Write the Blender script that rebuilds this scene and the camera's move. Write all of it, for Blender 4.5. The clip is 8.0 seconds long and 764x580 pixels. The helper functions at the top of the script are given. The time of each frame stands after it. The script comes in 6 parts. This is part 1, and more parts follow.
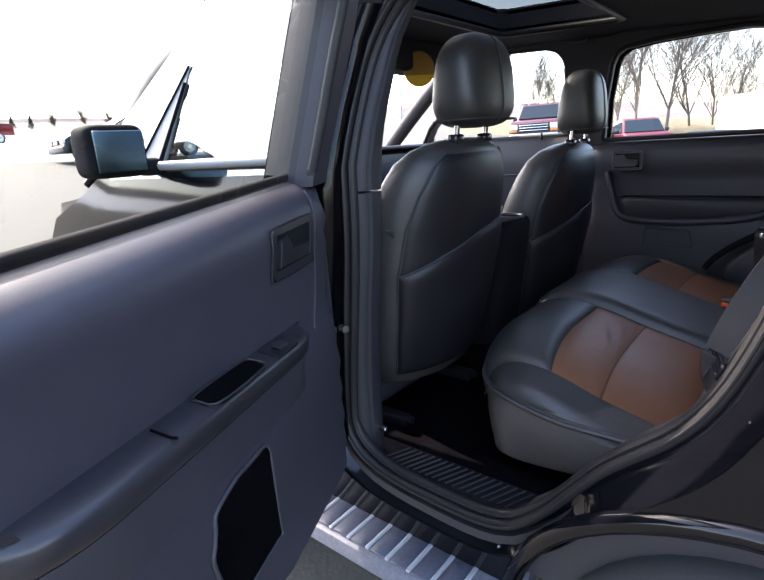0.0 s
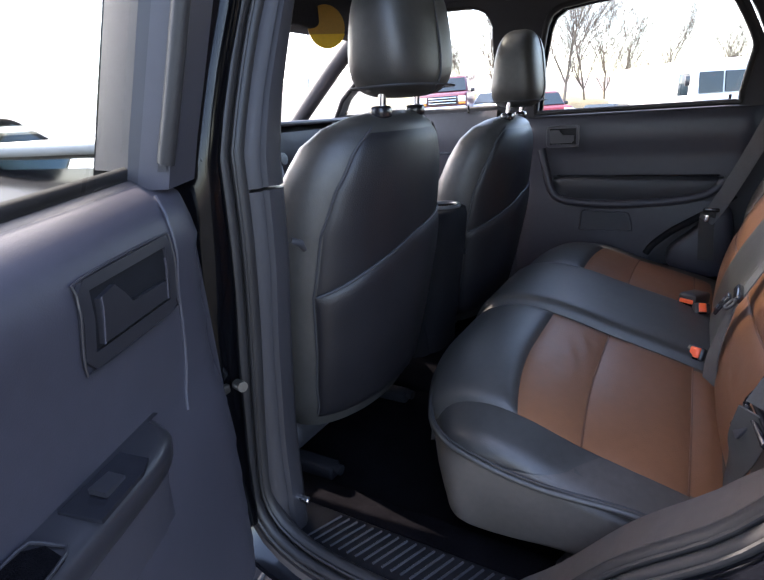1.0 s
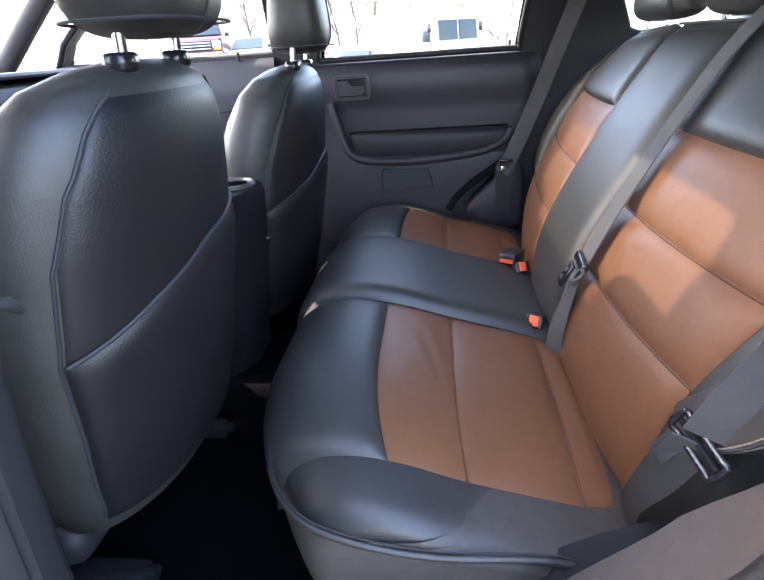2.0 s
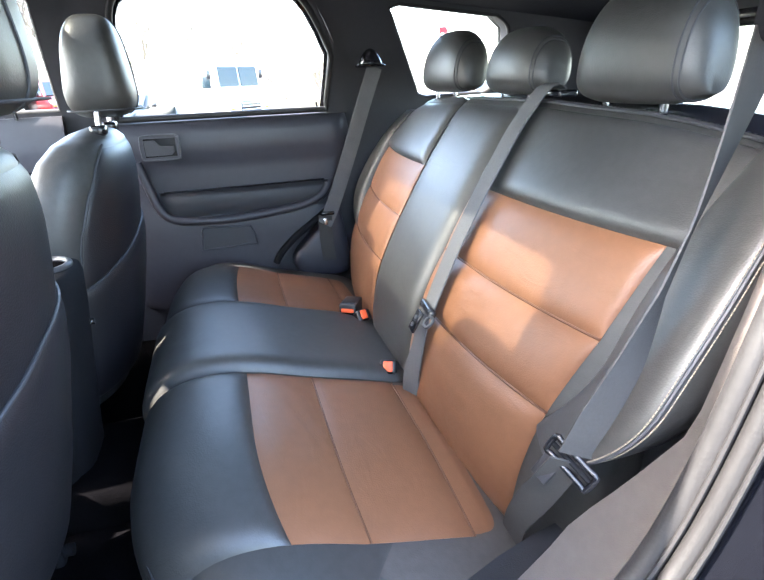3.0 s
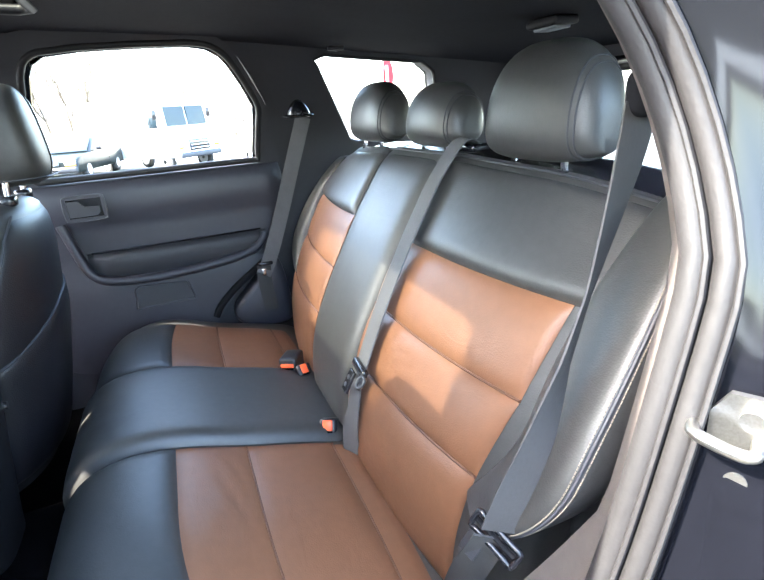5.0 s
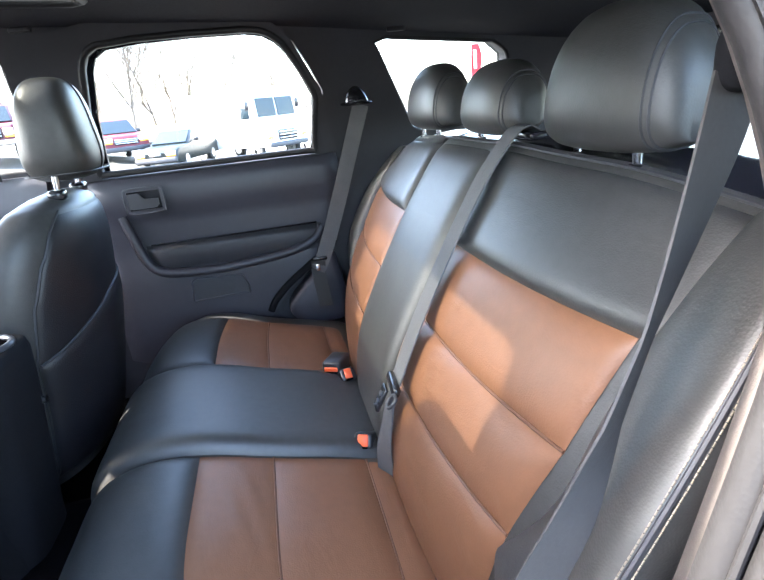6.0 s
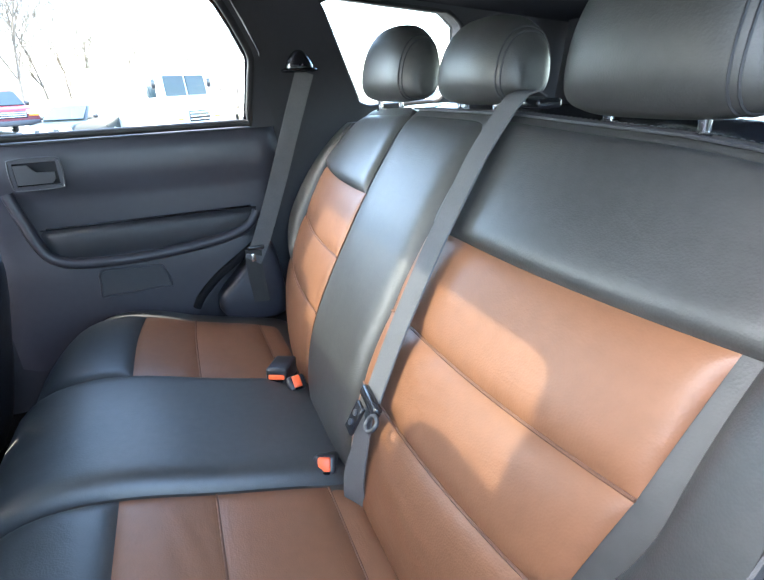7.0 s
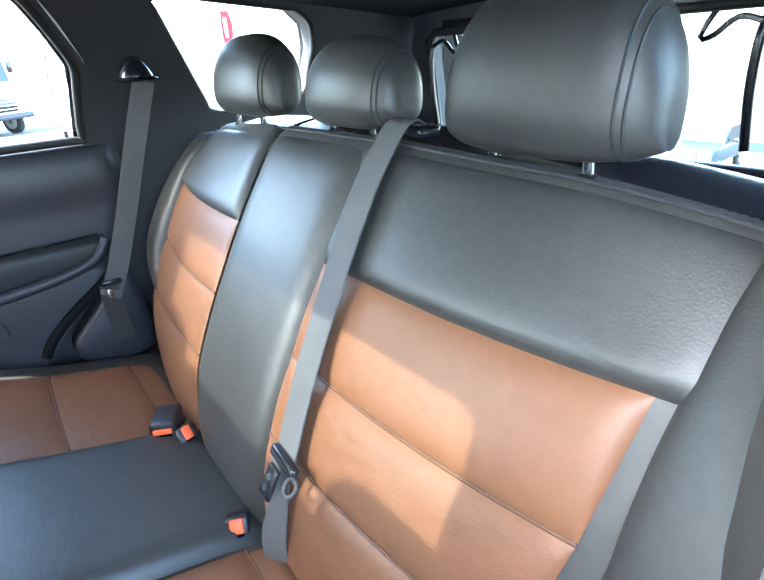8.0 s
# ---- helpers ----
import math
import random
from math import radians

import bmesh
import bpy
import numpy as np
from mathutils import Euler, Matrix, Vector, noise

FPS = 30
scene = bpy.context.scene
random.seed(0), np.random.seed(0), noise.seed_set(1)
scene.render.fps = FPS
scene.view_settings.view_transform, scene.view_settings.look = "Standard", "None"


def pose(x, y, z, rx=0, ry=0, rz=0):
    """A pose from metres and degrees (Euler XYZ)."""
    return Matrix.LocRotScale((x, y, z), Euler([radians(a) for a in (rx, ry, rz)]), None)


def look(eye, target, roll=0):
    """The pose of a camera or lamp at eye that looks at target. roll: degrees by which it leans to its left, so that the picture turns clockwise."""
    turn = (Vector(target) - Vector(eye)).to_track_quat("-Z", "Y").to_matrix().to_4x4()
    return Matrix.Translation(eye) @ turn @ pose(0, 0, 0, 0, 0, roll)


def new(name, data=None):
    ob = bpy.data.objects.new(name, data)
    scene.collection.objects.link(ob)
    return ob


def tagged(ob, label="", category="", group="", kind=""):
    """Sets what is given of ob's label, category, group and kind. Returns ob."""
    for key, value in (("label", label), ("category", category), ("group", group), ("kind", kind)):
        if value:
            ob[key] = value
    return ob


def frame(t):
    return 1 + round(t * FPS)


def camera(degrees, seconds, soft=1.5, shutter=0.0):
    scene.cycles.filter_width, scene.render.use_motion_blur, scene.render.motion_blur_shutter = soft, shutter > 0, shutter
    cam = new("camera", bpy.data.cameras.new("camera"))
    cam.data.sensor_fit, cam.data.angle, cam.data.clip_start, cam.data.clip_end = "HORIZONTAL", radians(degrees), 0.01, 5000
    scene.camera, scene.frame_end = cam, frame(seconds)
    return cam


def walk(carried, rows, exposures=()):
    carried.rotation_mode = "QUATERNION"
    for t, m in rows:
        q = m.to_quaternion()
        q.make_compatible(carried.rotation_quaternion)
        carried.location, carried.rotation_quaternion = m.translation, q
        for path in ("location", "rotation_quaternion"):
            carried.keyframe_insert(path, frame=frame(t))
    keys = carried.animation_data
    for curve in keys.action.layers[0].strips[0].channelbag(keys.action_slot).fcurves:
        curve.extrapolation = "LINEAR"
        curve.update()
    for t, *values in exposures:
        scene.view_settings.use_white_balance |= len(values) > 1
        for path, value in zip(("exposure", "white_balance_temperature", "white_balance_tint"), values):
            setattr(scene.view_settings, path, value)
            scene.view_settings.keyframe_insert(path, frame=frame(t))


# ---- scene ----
cam = camera(72.4, 8.0)
PATH = [
    (0, (-1.596, 0.119, 1.295), (-0.121, 1.361, 0.767), -3.7),
    (0.5, (-1.491, 0.217, 1.303), (0.078, 1.294, 0.687), -4.1),
    (1, (-1.333, 0.314, 1.298), (0.295, 1.287, 0.662), -3.9),
    (1.5, (-1.160, 0.376, 1.278), (0.575, 1.120, 0.613), -5.2),
    (2, (-1.080, 0.455, 1.302), (0.715, 0.677, 0.452), -4.1),
    (2.2, (-1.061, 0.487, 1.313), (0.712, 0.458, 0.391), -2.8),
    (3.3, (-1.072, 0.544, 1.364), (0.71, -0.027, 0.659), -2.8),
    (3.5, (-1.075, 0.541, 1.372), (0.706, -0.04, 0.672), -3.1),
    (4, (-1.082, 0.519, 1.397), (0.699, -0.01, 0.657), -3.2),
    (4.5, (-1.064, 0.488, 1.401), (0.704, -0.134, 0.702), -4.4),
    (4.7, (-1.065, 0.486, 1.4), (0.697, -0.193, 0.742), -4.1),
    (5.8, (-0.988, 0.369, 1.399), (0.839, -0.07, 0.712), -7.0),
    (6, (-0.974, 0.358, 1.388), (0.874, 0.004, 0.711), -6.1),
    (6.5, (-0.928, 0.374, 1.383), (0.93, 0.149, 0.678), -5.2),
    (7, (-0.799, 0.404, 1.347), (0.945, -0.245, 0.613), -2.8),
    (7.5, (-0.718, 0.397, 1.364), (0.819, -0.628, 0.601), -2.7),
    (8, (-0.720, 0.405, 1.413), (0.751, -0.663, 0.582), -4.0),
]
walk(cam, [(t, look(eye, target, roll)) for t, eye, target, roll in PATH],
     exposures=[(0.0, 3.25, 6800, 18), (1.0, 3.75, 6800, 18), (1.5, 4.1, 6550, 18), (2.0, 4.52, 6750, 17), (3.5, 5.43, 6500, 6), (4.2, 5.51, 6500, 5), (4.7, 5.38, 6500, 6), (6.0, 4.95, 6400, 10), (6.6, 5.05, 6300, 9), (7.0, 5.12, 6150, 5), (7.5, 5.22, 6000, 3), (8.0, 5.28, 5950, 2)])

# ---------- world, sun ----------
SUN_DIR = Vector((0.035, 1.0, 0.95)).normalized()
world = bpy.data.worlds.new("world")
scene.world = world
world.use_nodes = True
wn = world.node_tree
sky = wn.nodes.new("ShaderNodeTexSky")
sky.sky_type, sky.sun_disc = "NISHITA", False
sky.sun_elevation = math.asin(SUN_DIR.z)
sky.sun_rotation = math.atan2(SUN_DIR.x, SUN_DIR.y)
sky.air_density, sky.dust_density = 1.0, 2.5
wn.links.new(sky.outputs[0], wn.nodes["Background"].inputs[0])
wn.nodes["Background"].inputs[1].default_value = 0.15
sun = new("sun", bpy.data.lights.new("sun", "SUN"))
sun.data.energy, sun.data.angle, sun.data.color = 2.0, radians(0.6), (1.0, 0.94, 0.85)
sun.matrix_world = look(SUN_DIR * 40, (0, 0, 0))

# ---------- materials ----------


def material(name, color, rough=0.5, metal=0.0, vary=0.12, scale=6.0, bump=0.0, bump_scale=300.0, coat=0.0, second=None, spec=0.5, dirt=0.0, wrinkle=0.0):
    """Principled surface with colour drift at a broad and a fine scale, uneven gloss and fine relief."""
    m = bpy.data.materials.new(name)
    m.use_nodes = True
    nt = m.node_tree
    b = nt.nodes["Principled BSDF"]
    co = nt.nodes.new("ShaderNodeTexCoord")
    n1 = nt.nodes.new("ShaderNodeTexNoise")
    n1.inputs["Scale"].default_value, n1.inputs["Detail"].default_value = scale, 5
    n2 = nt.nodes.new("ShaderNodeTexNoise")
    n2.inputs["Scale"].default_value, n2.inputs["Detail"].default_value = scale * 14, 3
    for n in (n1, n2):
        nt.links.new(co.outputs["Object"], n.inputs["Vector"])
    mix = nt.nodes.new("ShaderNodeMath")
    mix.operation = "MULTIPLY_ADD"
    mix.inputs[1].default_value = 0.45
    nt.links.new(n2.outputs["Fac"], mix.inputs[0])
    half = nt.nodes.new("ShaderNodeMath")
    half.operation = "MULTIPLY"
    half.inputs[1].default_value = 0.55
    nt.links.new(n1.outputs["Fac"], half.inputs[0])
    nt.links.new(half.outputs[0], mix.inputs[2])
    ramp = nt.nodes.new("ShaderNodeValToRGB")
    lo = [max(0.0, c * (1 - vary * 1.6)) for c in color]
    hi = list(second) if second else [min(1.0, c * (1 + vary * 1.6)) for c in color]
    ramp.color_ramp.elements[0].position, ramp.color_ramp.elements[1].position = 0.3, 0.7
    ramp.color_ramp.elements[0].color, ramp.color_ramp.elements[1].color = (*lo, 1), (*hi, 1)
    nt.links.new(mix.outputs[0], ramp.inputs[0])
    nt.links.new(ramp.outputs[0], b.inputs["Base Color"])
    rr = nt.nodes.new("ShaderNodeMapRange")
    rr.inputs["To Min"].default_value, rr.inputs["To Max"].default_value = max(0.02, rough - 0.08 - dirt), min(1.0, rough + 0.08 + dirt)
    nt.links.new(n1.outputs["Fac"], rr.inputs["Value"])
    nt.links.new(rr.outputs[0], b.inputs["Roughness"])
    b.inputs["Metallic"].default_value = metal
    b.inputs["Specular IOR Level"].default_value = spec
    b.inputs["Coat Weight"].default_value = coat
    b.inputs["Coat Roughness"].default_value = 0.04
    if bump:
        v = nt.nodes.new("ShaderNodeTexVoronoi")
        v.inputs["Scale"].default_value = bump_scale
        w = nt.nodes.new("ShaderNodeTexNoise")
        w.inputs["Scale"].default_value, w.inputs["Detail"].default_value = bump_scale * 0.12, 4
        add = nt.nodes.new("ShaderNodeMath")
        add.operation = "ADD"
        for n in (v, w):
            nt.links.new(co.outputs["Object"], n.inputs["Vector"])
        nt.links.new(v.outputs["Distance"], add.inputs[0])
        nt.links.new(w.outputs["Fac"], add.inputs[1])
        bp = nt.nodes.new("ShaderNodeBump")
        bp.inputs["Strength"].default_value, bp.inputs["Distance"].default_value = bump, 0.002
        nt.links.new(add.outputs[0], bp.inputs["Height"])
        if wrinkle:
            # soft creases, drawn out one way and broken up by a slower noise
            mp = nt.nodes.new("ShaderNodeMapping")
            mp.inputs["Scale"].default_value = (9.0, 26.0, 26.0)
            mp.inputs["Rotation"].default_value = (0.35, 0.2, 0.5)
            wn_ = nt.nodes.new("ShaderNodeTexNoise")
            wn_.inputs["Scale"].default_value, wn_.inputs["Detail"].default_value, wn_.inputs["Distortion"].default_value = 1.0, 2.5, 1.2
            cut = nt.nodes.new("ShaderNodeMapRange")
            cut.inputs["From Min"].default_value, cut.inputs["From Max"].default_value = 0.52, 0.80
            nt.links.new(co.outputs["Object"], mp.inputs["Vector"])
            nt.links.new(mp.outputs[0], wn_.inputs["Vector"])
            nt.links.new(wn_.outputs["Fac"], cut.inputs["Value"])
            b2 = nt.nodes.new("ShaderNodeBump")
            b2.inputs["Strength"].default_value, b2.inputs["Distance"].default_value = wrinkle, 0.006
            nt.links.new(cut.outputs[0], b2.inputs["Height"])
            nt.links.new(b2.outputs[0], bp.inputs["Normal"])
        nt.links.new(bp.outputs[0], b.inputs["Normal"])
    return m


def glass(name, tint, gloss=0.08, rough=0.0, graze=0.55):
    m = bpy.data.materials.new(name)
    m.use_nodes = True
    nt = m.node_tree
    nt.nodes.clear()
    out = nt.nodes.new("ShaderNodeOutputMaterial")
    tr = nt.nodes.new("ShaderNodeBsdfTransparent")
    tr.inputs[0].default_value = (*tint, 1)
    gl = nt.nodes.new("ShaderNodeBsdfGlossy")
    gl.inputs["Roughness"].default_value = rough
    mx = nt.nodes.new("ShaderNodeMixShader")
    lw = nt.nodes.new("ShaderNodeLayerWeight")
    lw.inputs[0].default_value = 0.5
    pw = nt.nodes.new("ShaderNodeMath")
    pw.operation = "POWER"
    pw.inputs[1].default_value = 4.5
    ma = nt.nodes.new("ShaderNodeMath")
    ma.operation = "MULTIPLY_ADD"
    ma.inputs[1].default_value, ma.inputs[2].default_value = graze, gloss * 0.6
    nt.links.new(lw.outputs["Facing"], pw.inputs[0])
    nt.links.new(pw.outputs[0], ma.inputs[0])
    nt.links.new(ma.outputs[0], mx.inputs[0])
    nt.links.new(tr.outputs[0], mx.inputs[1])
    nt.links.new(gl.outputs[0], mx.inputs[2])
    nt.links.new(mx.outputs[0], out.inputs[0])
    return m


def webbing(name, color):
    """Woven belt: fine ribs along the strap."""
    m = material(name, color, 0.7, vary=0.08, scale=20, spec=0.15)
    nt = m.node_tree
    co = nt.nodes.new("ShaderNodeTexCoord")
    wv = nt.nodes.new("ShaderNodeTexWave")
    wv.inputs["Scale"].default_value, wv.inputs["Distortion"].default_value = 420, 0.6
    wv.bands_direction = "DIAGONAL"
    bp = nt.nodes.new("ShaderNodeBump")
    bp.inputs["Strength"].default_value, bp.inputs["Distance"].default_value = 0.22, 0.001
    nt.links.new(co.outputs["Object"], wv.inputs["Vector"])
    nt.links.new(wv.outputs["Fac"], bp.inputs["Height"])
    nt.links.new(bp.outputs[0], nt.nodes["Principled BSDF"].inputs["Normal"])
    return m


LEATHER = material("black_leather", (0.034, 0.0325, 0.0305), 0.465, vary=0.16, scale=5, bump=0.09, bump_scale=400, spec=0.62, wrinkle=0.04)
RUST = material("rust_leather", (0.181, 0.079, 0.039), 0.44, vary=0.06, scale=4, bump=0.09, bump_scale=400, spec=0.36, wrinkle=0.06)
SKIRT = material("taupe_vinyl", (0.062, 0.054, 0.048), 0.5, vary=0.12, scale=6, bump=0.08, bump_scale=400)
RUST_SEAM = material("rust_thread", (0.11, 0.045, 0.022), 0.6, vary=0.1, scale=30)
SHELL = material("seat_back_vinyl", (0.012, 0.0112, 0.0135), 0.44, vary=0.12, scale=5, bump=0.16, bump_scale=420, spec=0.42)
THREAD = material("pale_thread", (0.20, 0.165, 0.125), 0.8, scale=30)
SEAM = material("dark_thread", (0.03, 0.03, 0.034), 0.6, scale=30)
TRIM = material("grey_door_plastic", (0.030, 0.0285, 0.037), 0.46, vary=0.08, scale=4, bump=0.06, bump_scale=700, spec=0.5)
TRIM_LOW = material("charcoal_plastic", (0.028, 0.028, 0.033), 0.55, vary=0.1, scale=4, bump=0.14, bump_scale=600)
GLOSSY = material("gloss_black_plastic", (0.012, 0.012, 0.015), 0.22, vary=0.1, scale=9)
HEADLINER = material("charcoal_headliner_cloth", (0.036, 0.036, 0.042), 0.95, vary=0.1, scale=9, bump=0.2, bump_scale=900, spec=0.1)
PILLAR = material("pillar_trim_plastic", (0.021, 0.020, 0.024), 0.60, vary=0.08, scale=5, bump=0.1, bump_scale=700)
PILLAR_TAN = material("warm_grey_pillar_trim", (0.120, 0.104, 0.096), 0.55, vary=0.08, scale=5, bump=0.1, bump_scale=700)
PAINT = material("black_car_paint", (0.003, 0.0032, 0.0045), 0.07, vary=0.1, scale=3, dirt=0.02, spec=0.36)
nt_ = PAINT.node_tree
sp_ = nt_.nodes.new("ShaderNodeTexVoronoi")
sp_.inputs["Scale"].default_value = 34
pick = nt_.nodes.new("ShaderNodeMapRange")
pick.inputs["From Min"].default_value, pick.inputs["From Max"].default_value = 0.13, 0.07
few = nt_.nodes.new("ShaderNodeTexNoise")
few.inputs["Scale"].default_value = 9
some = nt_.nodes.new("ShaderNodeMapRange")
some.inputs["From Min"].default_value, some.inputs["From Max"].default_value = 0.60, 0.68
both = nt_.nodes.new("ShaderNodeMath")
both.operation = "MULTIPLY"
co_ = nt_.nodes.new("ShaderNodeTexCoord")
for n_ in (sp_, few):
    nt_.links.new(co_.outputs["Object"], n_.inputs["Vector"])
nt_.links.new(sp_.outputs["Distance"], pick.inputs["Value"])
nt_.links.new(few.outputs["Fac"], some.inputs["Value"])
nt_.links.new(pick.outputs[0], both.inputs[0])
nt_.links.new(some.outputs[0], both.inputs[1])
soil = nt_.nodes.new("ShaderNodeMix")
soil.data_type = "RGBA"
soil.inputs["B"].default_value = (0.20, 0.18, 0.16, 1)
base_ = nt_.nodes["Principled BSDF"].inputs["Base Color"]
nt_.links.new(base_.links[0].from_socket, soil.inputs["A"])
nt_.links.new(both.outputs[0], soil.inputs["Factor"])
nt_.links.new(soil.outputs["Result"], base_)
RUBBER = material("rubber_seal", (0.0185, 0.0175, 0.018), 0.44, vary=0.12, scale=10, bump=0.08, bump_scale=300, spec=0.30)
# carpet black; also laid as flat sheets for the shade in small hollows
CARPET_AND_SHADE = material("black_carpet_and_hollow_shade", (0.0045, 0.0042, 0.005), 0.98, vary=0.25, scale=14, bump=0.8, bump_scale=900, spec=0.0)
CHROME = material("chrome", (0.72, 0.72, 0.74), 0.16, metal=1.0, vary=0.04, scale=20)
STEEL = material("zinc_steel", (0.34, 0.33, 0.31), 0.34, metal=1.0, vary=0.14, scale=30)
SILVER = material("silver_plastic", (0.26, 0.275, 0.29), 0.42, vary=0.06, scale=9)
BELT = webbing("grey_webbing", (0.098, 0.095, 0.096))
# the same webbing with shade put into its colour
BELT_SHADED = webbing("shaded_grey_webbing", (0.050, 0.048, 0.047))
SILL = material("black_sill_plastic", (0.008, 0.008, 0.0095), 0.85, vary=0.12, scale=8, bump=0.1, bump_scale=500, spec=0.12)
DOOR_GLASS = glass("rear_door_glass", (0.62, 0.66, 0.64), 0.10)
ARM_BLACK = material("black_armrest_plastic", (0.018, 0.017, 0.020), 0.36, vary=0.1, scale=6)
BUTTON = material("orange_red_plastic", (0.85, 0.11, 0.03), 0.4, vary=0.06, scale=30)
BOARD = material("running_board_grey", (0.085, 0.090, 0.106), 0.6, vary=0.2, scale=8, bump=0.2, bump_scale=250, spec=0.3)
BOARD_PAD = material("blue_grey_tread_rubber", (0.050, 0.056, 0.075), 0.5, vary=0.2, scale=10, bump=0.25, bump_scale=220, spec=0.45)
WINDOW = glass("window_glass", (0.93, 0.96, 0.95), 0.10)
SUNGLASS = glass("sunroof_glass", (0.108, 0.114, 0.105), 0.12)
SIDE_GLASS = glass("front_door_glass", (0.72, 0.76, 0.75), 0.60, graze=0.9)
MIRROR = material("dull_blue_mirror", (0.105, 0.150, 0.180), 0.30, metal=1.0, vary=0.08, scale=14)
STICKER = material("yellow_sticker", (0.85, 0.52, 0.02), 0.5, vary=0.06, scale=12)
STICKER_DK = material("brown_amber_plastic", (0.42, 0.23, 0.03), 0.4, vary=0.1, scale=12)
ASPHALT = material("asphalt", (0.038, 0.0365, 0.029), 0.9, vary=0.16, scale=3.0, bump=0.8, bump_scale=60, second=(0.054, 0.052, 0.042))
GLOSSY_GREY = material("satin_grey_plastic", (0.060, 0.060, 0.066), 0.32, vary=0.08, scale=5)
SNOW = material("old_snow", (0.80, 0.81, 0.84), 0.8, vary=0.05, scale=0.3, bump=0.4, bump_scale=3)
GRASS = material("winter_grass", (0.11, 0.088, 0.042), 0.95, vary=0.3, scale=0.08, bump=0.5, bump_scale=6)
BARK = material("grey_bark", (0.075, 0.060, 0.045), 0.9, vary=0.25, scale=2, bump=0.5, bump_scale=20)
HEDGE = material("evergreen_needles", (0.035, 0.05, 0.03), 0.9, vary=0.3, scale=2)
RED_PAINT = material("dark_red_paint", (0.060, 0.004, 0.008), 0.3, vary=0.1, coat=0.15, spec=0.2)
RED_PAINT2 = material("bright_red_paint", (0.085, 0.004, 0.006), 0.3, vary=0.1, coat=0.15, spec=0.2)
CAR_DARK = material("dark_green_grey_paint", (0.010, 0.014, 0.0135), 0.3, vary=0.1, coat=0.12, spec=0.2)
WHITE_PAINT = material("white_paint", (0.62, 0.62, 0.60), 0.4, vary=0.03, scale=2)
BLUE_PAINT = material("slate_blue_paint", (0.018, 0.040, 0.055), 0.3, vary=0.1, coat=0.12, spec=0.25)
SILVER_PAINT = material("silver_paint", (0.42, 0.43, 0.45), 0.3, metal=0.6, vary=0.05)
CAR_GLASS = material("dark_car_glass", (0.012, 0.020, 0.026), 0.12, vary=0.05, spec=0.22)
TYRE = material("tyre_rubber", (0.022, 0.022, 0.022), 0.85, vary=0.15, scale=12)
LAMP = material("lamp_lens", (0.75, 0.76, 0.74), 0.15, vary=0.04)
AMBER = material("amber_lens", (0.75, 0.25, 0.03), 0.2, vary=0.04)
HILL = material("far_woods", (0.16, 0.145, 0.14), 1.0, vary=0.25, scale=0.03, spec=0.0)
RED_SIGN = material("red_banner_cloth", (0.55, 0.03, 0.04), 0.7, vary=0.06)

# ---------- mesh helpers ----------
BASE = {}


def thing(name, base, label, category, group="", kind=""):
    ob = new(name)
    ob.empty_display_size = 0.1
    ob.location = base
    BASE[ob.name] = Vector(base)
    return tagged(ob, label, category, group, kind)


def part(name, bm, mat, parent=None, label="", flat=False, shadow=True):
    """Links a bmesh, built in the place's own metres, as one mesh object under a thing or part."""
    me = bpy.data.meshes.new(name)
    off = BASE[parent.name] if parent else Vector((0, 0, 0))
    bmesh.ops.translate(bm, verts=bm.verts, vec=-off)
    bmesh.ops.recalc_face_normals(bm, faces=bm.faces)
    bm.to_mesh(me)
    bm.free()
    for p in me.polygons:
        p.use_smooth = not flat
    if not flat:
        me.set_sharp_from_angle(angle=radians(50))
    me.materials.append(mat)
    ob = new(name, me)
    BASE[ob.name] = off
    if parent:
        ob.parent = parent
    if label:
        ob["label"] = label
    ob.visible_shadow = shadow
    return ob


def rbox(c, s, r=0.01, seg=3, turn=None):
    """A box with rounded edges; turn: a matrix about its centre."""
    bm = bmesh.new()
    bmesh.ops.create_cube(bm, size=1.0, matrix=Matrix.Diagonal((*s, 1)))
    r = min(r, 0.49 * min(s))
    if r > 0:
        bmesh.ops.bevel(bm, geom=list(bm.edges), offset=r, segments=seg, profile=0.5, affect="EDGES")
    bmesh.ops.transform(bm, matrix=Matrix.Translation(c) @ (turn or Matrix.Identity(4)), verts=bm.verts)
    return bm


def merge(*bms):
    out = bms[0]
    for b in bms[1:]:
        me = bpy.data.meshes.new("tmp")
        b.to_mesh(me)
        b.free()
        out.from_mesh(me)
        bpy.data.meshes.remove(me)
    return out


